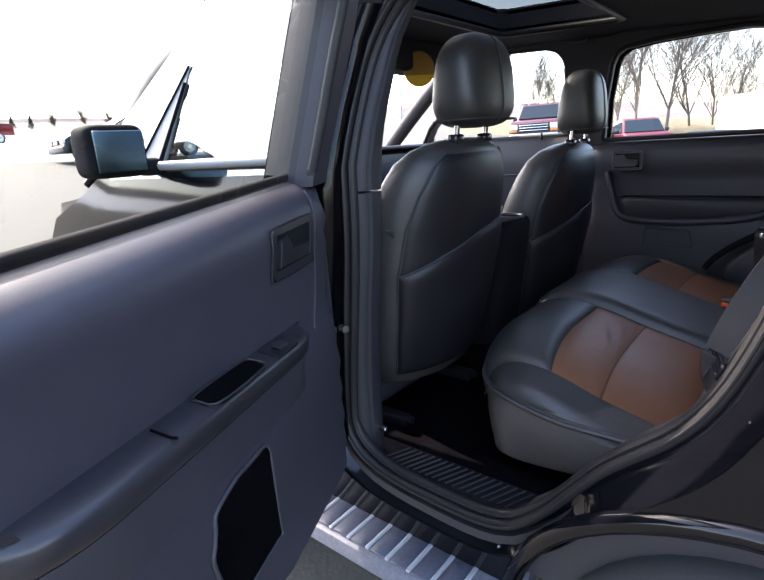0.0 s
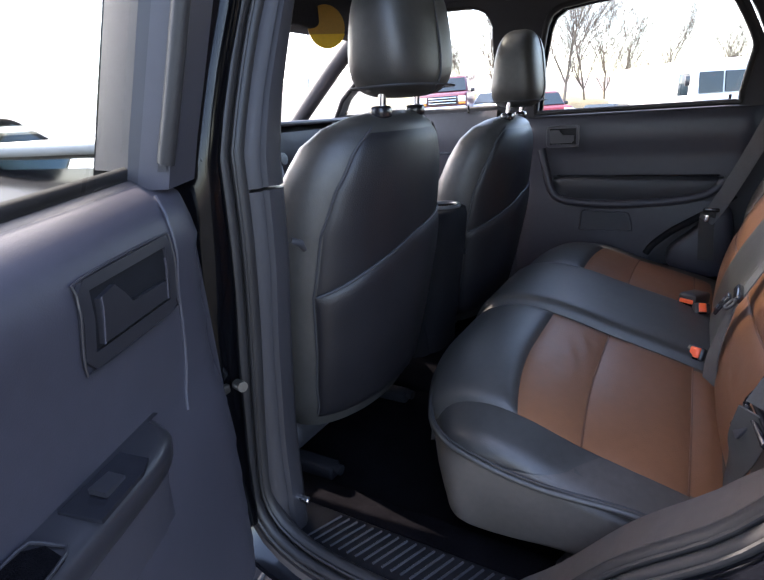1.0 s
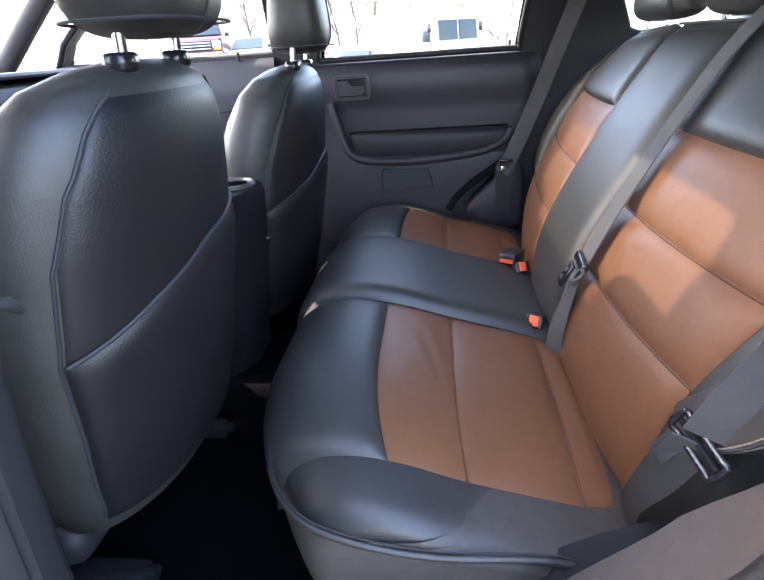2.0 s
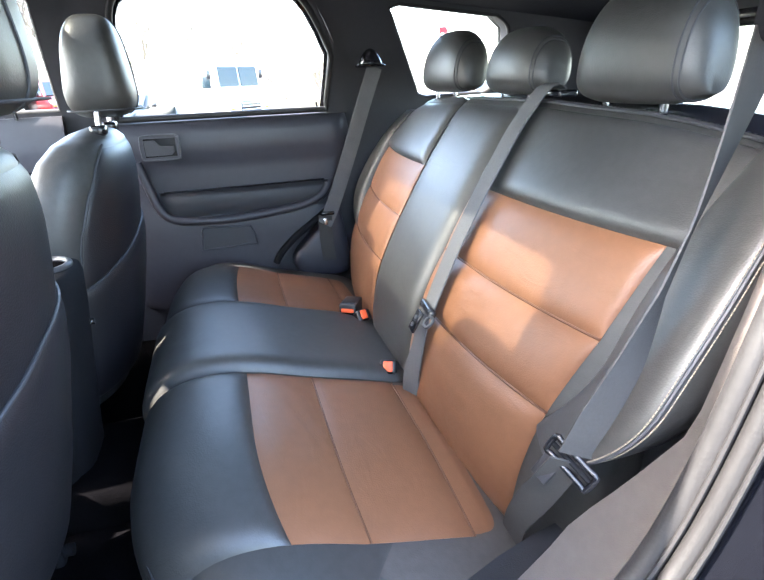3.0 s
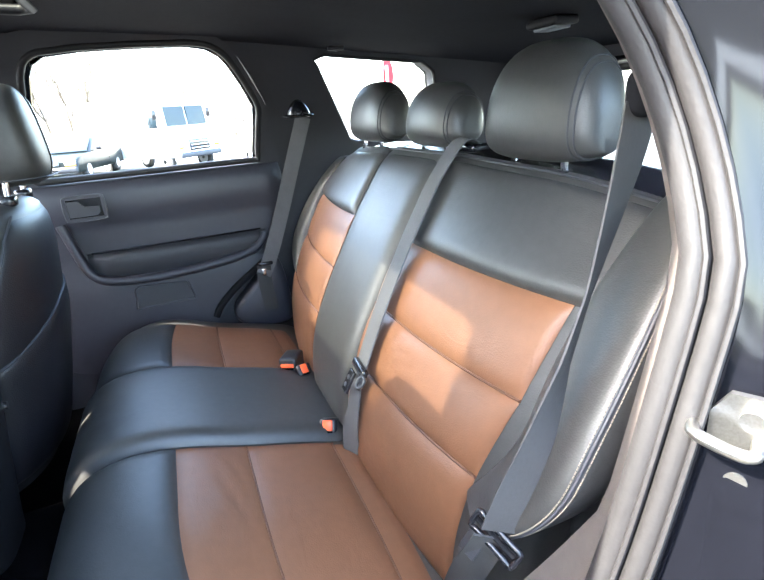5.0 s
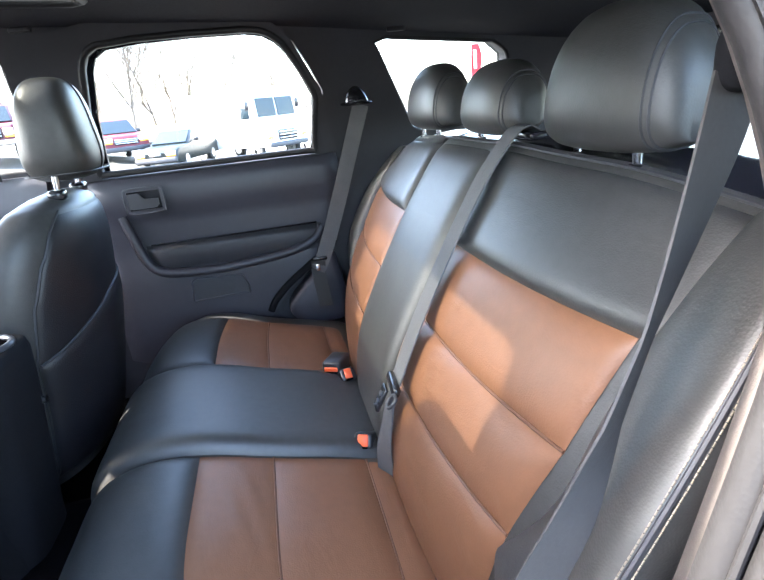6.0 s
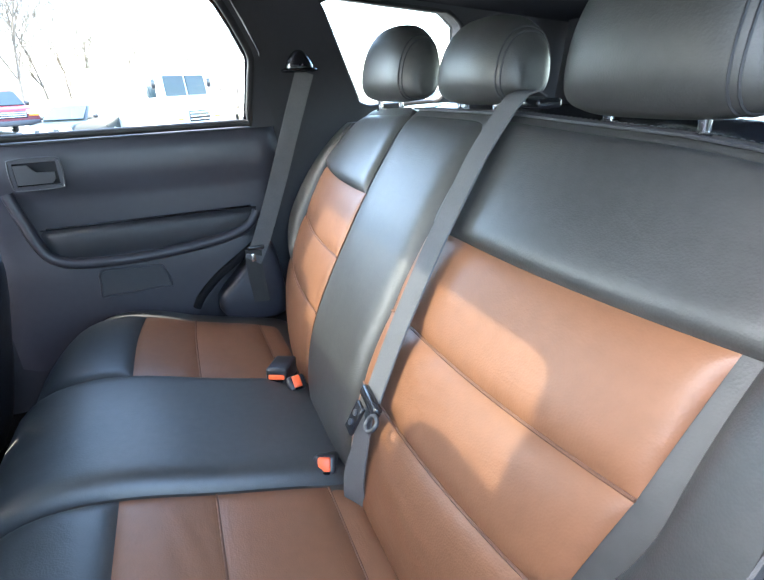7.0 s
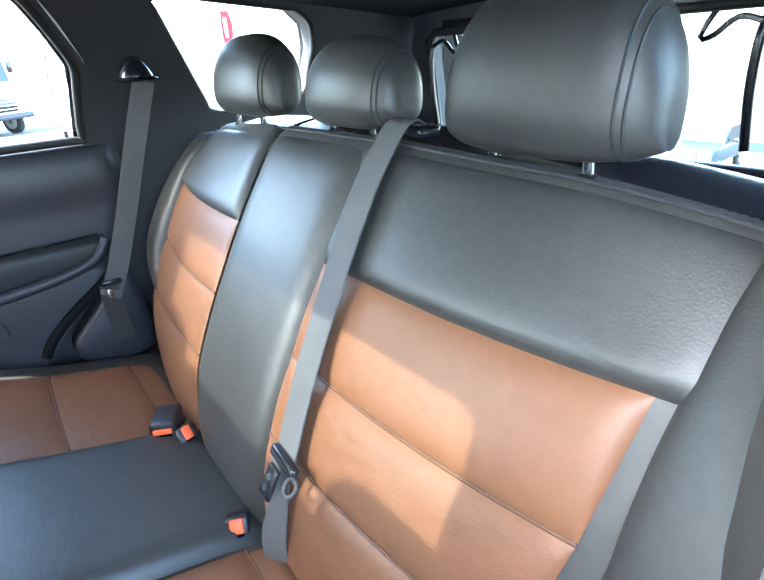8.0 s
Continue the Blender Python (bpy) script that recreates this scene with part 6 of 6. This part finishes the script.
vehicle("pickup_truck", "dark red pickup truck with a chrome bumper parked nose out", "pickup", RED_PAINT, 2.0,
        [(-2.9, 0.55), (-2.9, 1.25), (0.6, 1.30), (1.0, 1.34), (2.55, 1.26), (2.72, 1.15), (2.75, 0.55)], [(-1.2, 1.28), (-1.1, 1.98), (0.2, 2.0), (0.95, 1.34)],
        [("front", ((0.32, 1.92), (0.92, 1.38), 0.84)), ("side", [(-1.0, 1.42), (-0.95, 1.86), (0.1, 1.88), (0.62, 1.42)])], (-1.8, 1.8), 0.40, place(67.2, 25.5, 67.2 + 186),
        (0.98, 0.34, 1.20, 1.02, 0.22, 0.30, 0.66))
vehicle("suv", "bright red parked sport utility vehicle facing the lot", "car", RED_PAINT2, 1.86,
        [(-2.3, 0.40), (-2.35, 1.05), (0.5, 1.08), (1.0, 1.10), (2.15, 0.98), (2.32, 0.80), (2.32, 0.38)], [(-2.25, 1.04), (-2.0, 1.66), (-0.1, 1.70), (0.35, 1.62), (1.1, 1.08)],
        [("front", ((0.42, 1.60), (1.10, 1.10), 0.78)), ("side", [(-1.9, 1.12), (-1.75, 1.55), (0.2, 1.58), (0.75, 1.12)])], (-1.4, 1.4), 0.34, place(76.3, 27.0, 76.3 + 168),
        (0.78, 0.24, 0.95, 0.86, 0.16, 0.36, 0.48))
vehicle("sedan_car", "dark grey-green parked sedan with round headlights", "car", CAR_DARK, 1.75,
        [(-2.2, 0.30), (-2.25, 0.88), (-1.4, 0.94), (0.7, 0.92), (2.0, 0.80), (2.22, 0.66), (2.22, 0.28)], [(-1.7, 0.90), (-0.95, 1.38), (0.1, 1.42), (0.95, 0.90)],
        [("front", ((0.18, 1.37), (0.92, 0.94), 0.72)), ("side", [(-1.3, 0.97), (-0.85, 1.32), (0.05, 1.34), (0.6, 0.97)])], (-1.35, 1.35), 0.32, place(82.0, 24.5, 82.0 + 205),
        (0.62, 0.14, 0.50, 0.64, 0.13, 0.40, 0.40))
van = vehicle("step_van", "plain white step van with a two-pane windscreen", "van", WHITE_PAINT, 2.15,
        [(-3.2, 0.55), (-3.2, 2.85), (1.7, 2.85), (2.0, 2.75), (2.12, 1.65), (2.55, 1.25), (2.62, 0.55)], None, [], (-1.9, 1.75), 0.42, place(88.6, 26.0, 88.6 + 142) @ Matrix.Scale(1.06, 4),
        (0.98, 0.40, 1.0, 1.05, 0.20, 0.26, 0.62))
for s in (-1, 1):
    q = [Vector((x, y, z)) for x, y, z in ((s * 0.05, 2.13, 1.72), (s * 0.98, 2.11, 1.72), (s * 0.96, 2.05, 2.42), (s * 0.05, 2.06, 2.42))]
    ob = part("windscreen", loft([[p + Vector((0, 0.03, 0)) for p in q], [p - Vector((0, 0.03, 0)) for p in q]]), CAR_GLASS, van, "dark half of the split windscreen")
    ob = part("side_window", rbox((s * 1.075, 1.45, 2.05), (0.03, 0.55, 0.75), 0.01, 1), CAR_GLASS, van)
    part("side_mirror", rbox((s * 1.32, 1.95, 2.15), (0.18, 0.08, 0.34), 0.03, 2), GLOSSY, van)
vehicle("off_roader", "slate blue boxy off-road car parked behind", "car", BLUE_PAINT, 1.80,
        [(-1.9, 0.5), (-1.9, 1.12), (0.6, 1.15), (1.9, 1.10), (1.98, 1.0), (1.98, 0.5)], [(-1.85, 1.1), (-1.8, 1.82), (0.45, 1.82), (0.75, 1.12)],
        [("front", ((0.52, 1.76), (0.76, 1.18), 0.74)), ("side", [(-1.6, 1.22), (-1.58, 1.72), (0.3, 1.72), (0.5, 1.22)])], (-1.2, 1.2), 0.38, place(157.4, 25.0, 157.4 + 200),
        (0.85, 0.30, 0.80, 0.92, 0.20, 0.20, 0.58), 0.06)
vehicle("sedan_car", "silver parked car in the far row", "car", SILVER_PAINT, 1.75,
        [(-2.2, 0.30), (-2.25, 0.88), (-1.4, 0.94), (0.7, 0.92), (2.0, 0.80), (2.22, 0.66), (2.22, 0.28)], [(-1.7, 0.90), (-0.95, 1.38), (0.1, 1.42), (0.95, 0.90)],
        [("front", ((0.18, 1.37), (0.92, 0.94), 0.72)), ("side", [(-1.3, 0.97), (-0.85, 1.32), (0.05, 1.34), (0.6, 0.97)])], (-1.35, 1.35), 0.32, place(161.8, 40.0, 161.8 + 200),
        (0.62, 0.14, 0.50, 0.64, 0.13, 0.40, 0.40))
vehicle("sedan_car", "white parked car between the trucks", "car", WHITE_PAINT, 1.75,
        [(-2.2, 0.30), (-2.25, 0.88), (-1.4, 0.94), (0.7, 0.92), (2.0, 0.80), (2.22, 0.66), (2.22, 0.28)], [(-1.7, 0.90), (-0.95, 1.38), (0.1, 1.42), (0.95, 0.90)],
        [("front", ((0.18, 1.37), (0.92, 0.94), 0.72)), ("side", [(-1.3, 0.97), (-0.85, 1.32), (0.05, 1.34), (0.6, 0.97)])], (-1.35, 1.35), 0.32, place(71.6, 28.0, 71.6 + 190),
        (0.62, 0.14, 0.50, 0.64, 0.13, 0.40, 0.40))
vehicle("sedan_car", "dark sedan parked side-on at the edge of the snow", "car", CAR_DARK, 1.78,
        [(-2.3, 0.30), (-2.35, 0.90), (-1.5, 0.96), (0.7, 0.94), (2.1, 0.82), (2.3, 0.66), (2.3, 0.28)], [(-1.9, 0.92), (-1.05, 1.40), (0.1, 1.44), (1.0, 0.92)],
        [("front", ((0.18, 1.39), (0.96, 0.96), 0.72)), ("side", [(-1.4, 0.99), (-0.95, 1.34), (0.05, 1.36), (0.65, 0.99)])], (-1.4, 1.4), 0.33, place(25.8, 21.5, 25.8 + 250) @ Matrix.Scale(1.12, 4),
        (0.62, 0.14, 0.50, 0.64, 0.13, 0.40, 0.40))
vehicle("pickup_truck", "red pickup truck at the far edge of the snow", "pickup", RED_PAINT2, 1.95,
        [(-2.9, 0.55), (-2.9, 1.25), (0.6, 1.30), (1.0, 1.34), (2.55, 1.26), (2.72, 1.15), (2.75, 0.55)], [(-1.2, 1.28), (-1.1, 1.98), (0.2, 2.0), (0.95, 1.34)],
        [("front", ((0.32, 1.92), (0.92, 1.38), 0.84)), ("side", [(-1.0, 1.42), (-0.95, 1.86), (0.1, 1.88), (0.62, 1.42)])], (-1.8, 1.8), 0.40, place(12.5, 40.0, 12.5 + 235),
        (0.98, 0.34, 1.20, 1.02, 0.22, 0.30, 0.66))

# ---------- trees, poles, far ground ----------


def bare_tree(az, dist, height, seed, lean=0.0, forks=4):
    rnd = random.Random(seed)
    x, y = -1.2 + dist * math.sin(radians(az)), 0.3 + dist * math.cos(radians(az))
    t = thing("tree", (x, y, lot_z(x, y)), "bare grey-brown winter tree with fine twigs", "tree", "bare trees")
    o = Vector((x, y, lot_z(x, y) - 0.1))
    verts, faces = [], []

    def limb(bm_v, bm_f, p, d, length, r, depth):
        n = 3 if depth > 1 else 4
        pts, rr = [p.copy()], [r]
        q, dd = p.copy(), d.copy()
        for i in range(n):
            dd = (dd + Vector((rnd.uniform(-1, 1), rnd.uniform(-1, 1), rnd.uniform(-0.3, 0.8))) * 0.13).normalized()
            q = q + dd * length / n
            pts.append(q.copy())
            rr.append(max(0.008, r * (1 - 0.55 * (i + 1) / n)))
        sides = 7 if depth == 0 else (4 if depth < 3 else 3)
        base = len(bm_v)
        for i, (c, rad) in enumerate(zip(pts, rr)):
            tt = (pts[min(i + 1, n)] - pts[max(i - 1, 0)]).normalized()
            u = tt.orthogonal().normalized()
            w = tt.cross(u)
            bm_v.extend([c + (u * math.cos(a) + w * math.sin(a)) * rad for a in np.linspace(0, 2 * math.pi, sides, endpoint=False)])
        for i in range(n):
            for k in range(sides):
                a, b = base + i * sides + k, base + i * sides + (k + 1) % sides
                bm_f.append((a, b, b + sides, a + sides))
        return pts, rr, dd
    tv, tf = [], []
    pts, rr, dd = limb(tv, tf, o, Vector((lean, 0, 1)).normalized(), height * 0.62, height * 0.009, 0)
    todo = []
    for i in range(1, len(pts)):
        for k in range(forks):
            a = rnd.uniform(0, 6.28)
            sp = rnd.uniform(0.35, 0.75)
            todo.append((pts[i], Vector((math.cos(a) * sp, math.sin(a) * sp, 1)).normalized(), height * rnd.uniform(0.25, 0.42), rr[i] * 0.6, 1))
    while todo:
        p, d, ln, r, dep = todo.pop()
        ps, rs, d2 = limb(verts, faces, p, d, ln, r, dep)
        if dep < 4:
            for i in range(1, len(ps)):
                for k in range(2 if dep < 3 else 1):
                    a = rnd.uniform(0, 6.28)
                    side = Vector((math.cos(a), math.sin(a), rnd.uniform(-0.1, 0.6)))
                    todo.append((ps[i], (d2 + side * rnd.uniform(0.45, 0.9)).normalized(), ln * rnd.uniform(0.42, 0.62), max(0.008, rs[i] * 0.65), dep + 1))
    for name, v, f in (("trunk", tv, tf), ("crown", verts, faces)):
        me = bpy.data.meshes.new(name)
        me.from_pydata([list(p - Vector(t.location)) for p in v], [], f)
        me.materials.append(BARK)
        ob = new(name, me)
        ob.parent = t
    return t


for i, (az, d, h, lean) in enumerate(((62.5, 58, 9.0, 0.0), (66.5, 62, 8.0, 0.05), (72.0, 50, 11.0, -0.03), (74.2, 46, 10.0, 0.04), (76.0, 44, 12.5, 0.08), (78.5, 47, 13.5, 0.0), (80.5, 52, 12.0, -0.08), (82.2, 60, 11.0, 0.0),
                                      (84.0, 56, 9.0, 0.05), (87.5, 60, 9.5, 0.0), (92.0, 58, 8.5, -0.05), (96.5, 55, 9.0, 0.04), (100.5, 62, 8.0, 0.0), (69.0, 75, 8.0, 0.0))):
    bare_tree(az, d, h, 100 + i, lean)
for i, (az, d, h) in enumerate(((20.0, 120, 2.6), (22.5, 125, 3.6), (24.5, 118, 2.8), (26.5, 130, 3.2), (28.5, 124, 2.6))):
    bare_tree(az, d, h, 200 + i, 0, 4)


def evergreen(az, dist, h, seed):
    rnd = random.Random(seed)
    x, y = -1.2 + dist * math.sin(radians(az)), 0.3 + dist * math.cos(radians(az))
    z = lot_z(x, y)
    t = thing("evergreen_tree", (x, y, z), "small dark evergreen standing in the snow", "tree", "evergreens")
    part("trunk", tube([Vector((x, y, z - 0.1)), Vector((x, y, z + h * 0.5)), Vector((x, y, z + h * 0.95))], [0.12, 0.08, 0.02], 6), BARK, t)
    v, f = [], []
    for k in range(900):
        q = rnd.random() ** 0.7
        r = (1 - q) * h * 0.28 * rnd.uniform(0.5, 1.05)
        a = rnd.uniform(0, 6.28)
        c = Vector((math.cos(a) * r, math.sin(a) * r, h * (0.08 + 0.92 * q)))
        b = len(v)
        for _ in range(3):
            v.append(c + Vector((rnd.uniform(-1, 1), rnd.uniform(-1, 1), rnd.uniform(-0.7, 0.4))) * h * 0.07)
        f.append((b, b + 1, b + 2))
    me = bpy.data.meshes.new("foliage")
    me.from_pydata(v, [], f)
    me.materials.append(HEDGE)
    ob = new("foliage", me)
    ob.parent = t


for i, (az, d, h) in enumerate(((15.2, 115, 2.9), (16.8, 120, 2.2), (18.2, 118, 2.4))):
    evergreen(az, d, h, 300 + i)
for az, d, h in ((65.2, 52, 7.2), (53.0, 46, 9.5)):
    x, y = -1.2 + d * math.sin(radians(az)), 0.3 + d * math.cos(radians(az))
    z = lot_z(x, y)
    p = thing("street_lamp", (x, y, z), "slim grey parking lot lamp post", "lamp post", "lamp posts")
    part("post", rod((x, y, z), (x, y, z + h), 0.07), SILVER, p)
    part("lamp_head", rbox((x, y, z + h), (0.9, 0.35, 0.16), 0.04), SILVER, p)
bx, by = -0.7 + 30 * math.sin(radians(112.4)), 0.4 + 30 * math.cos(radians(112.4))
bz = lot_z(bx, by)
flag = thing("feather_flag", (bx, by, bz), "tall red and white feather banner on a pole", "banner")
part("pole", rod((bx, by, bz), (bx, by, 3.75), 0.025), SILVER, flag)
cloth = [[Vector((bx + 0.04 * math.sin(z * 3), by - 0.03 - dy * (0.35 + 0.25 * math.sin((z - 2.0) * 1.7)), z)) for dy in (0.0, 0.5, 1.0)] for z in np.linspace(2.0, 3.7, 14)]
bmc = loft(cloth, closed=False)
bmesh.ops.solidify(bmc, geom=bmc.faces, thickness=0.01)
part("banner", bmc, RED_SIGN, flag)
part("banner_stripe", rbox((bx - 0.06, by - 0.22, 2.95), (0.03, 0.16, 0.9), 0.01, 1), WHITE_PAINT, flag)

# far wooded ridge all round
bm = bmesh.new()
n = 96
lo, hi = [], []
for i in range(n):
    a = 2 * math.pi * i / n
    d = 900
    x, y = d * math.sin(a), d * math.cos(a)
    z = lot_z(x, y)
    ahead = abs(math.atan2(x, y) - 0.3) < 0.6
    h = (4 if ahead else 26) + (3 if ahead else 14) * noise.noise(Vector((math.sin(a) * 3, math.cos(a) * 3, 7))) + (2 if ahead else 5) * noise.noise(Vector((math.sin(a) * 17, math.cos(a) * 17, 2)))
    lo.append(bm.verts.new((x * 0.9, y * 0.9, lot_z(x * 0.9, y * 0.9) - 4)))
    hi.append((bm.verts.new((x, y, z + h)), bm.verts.new((x * 1.3, y * 1.3, lot_z(x * 1.3, y * 1.3) - 4))))
for i in range(n):
    j = (i + 1) % n
    bm.faces.new((lo[i], lo[j], hi[j][0], hi[i][0]))
    bm.faces.new((hi[i][0], hi[j][0], hi[j][1], hi[i][1]))
tagged(part("distant_ridge", bm, HILL), "low wooded ridge on the horizon", "hill", kind="structure")
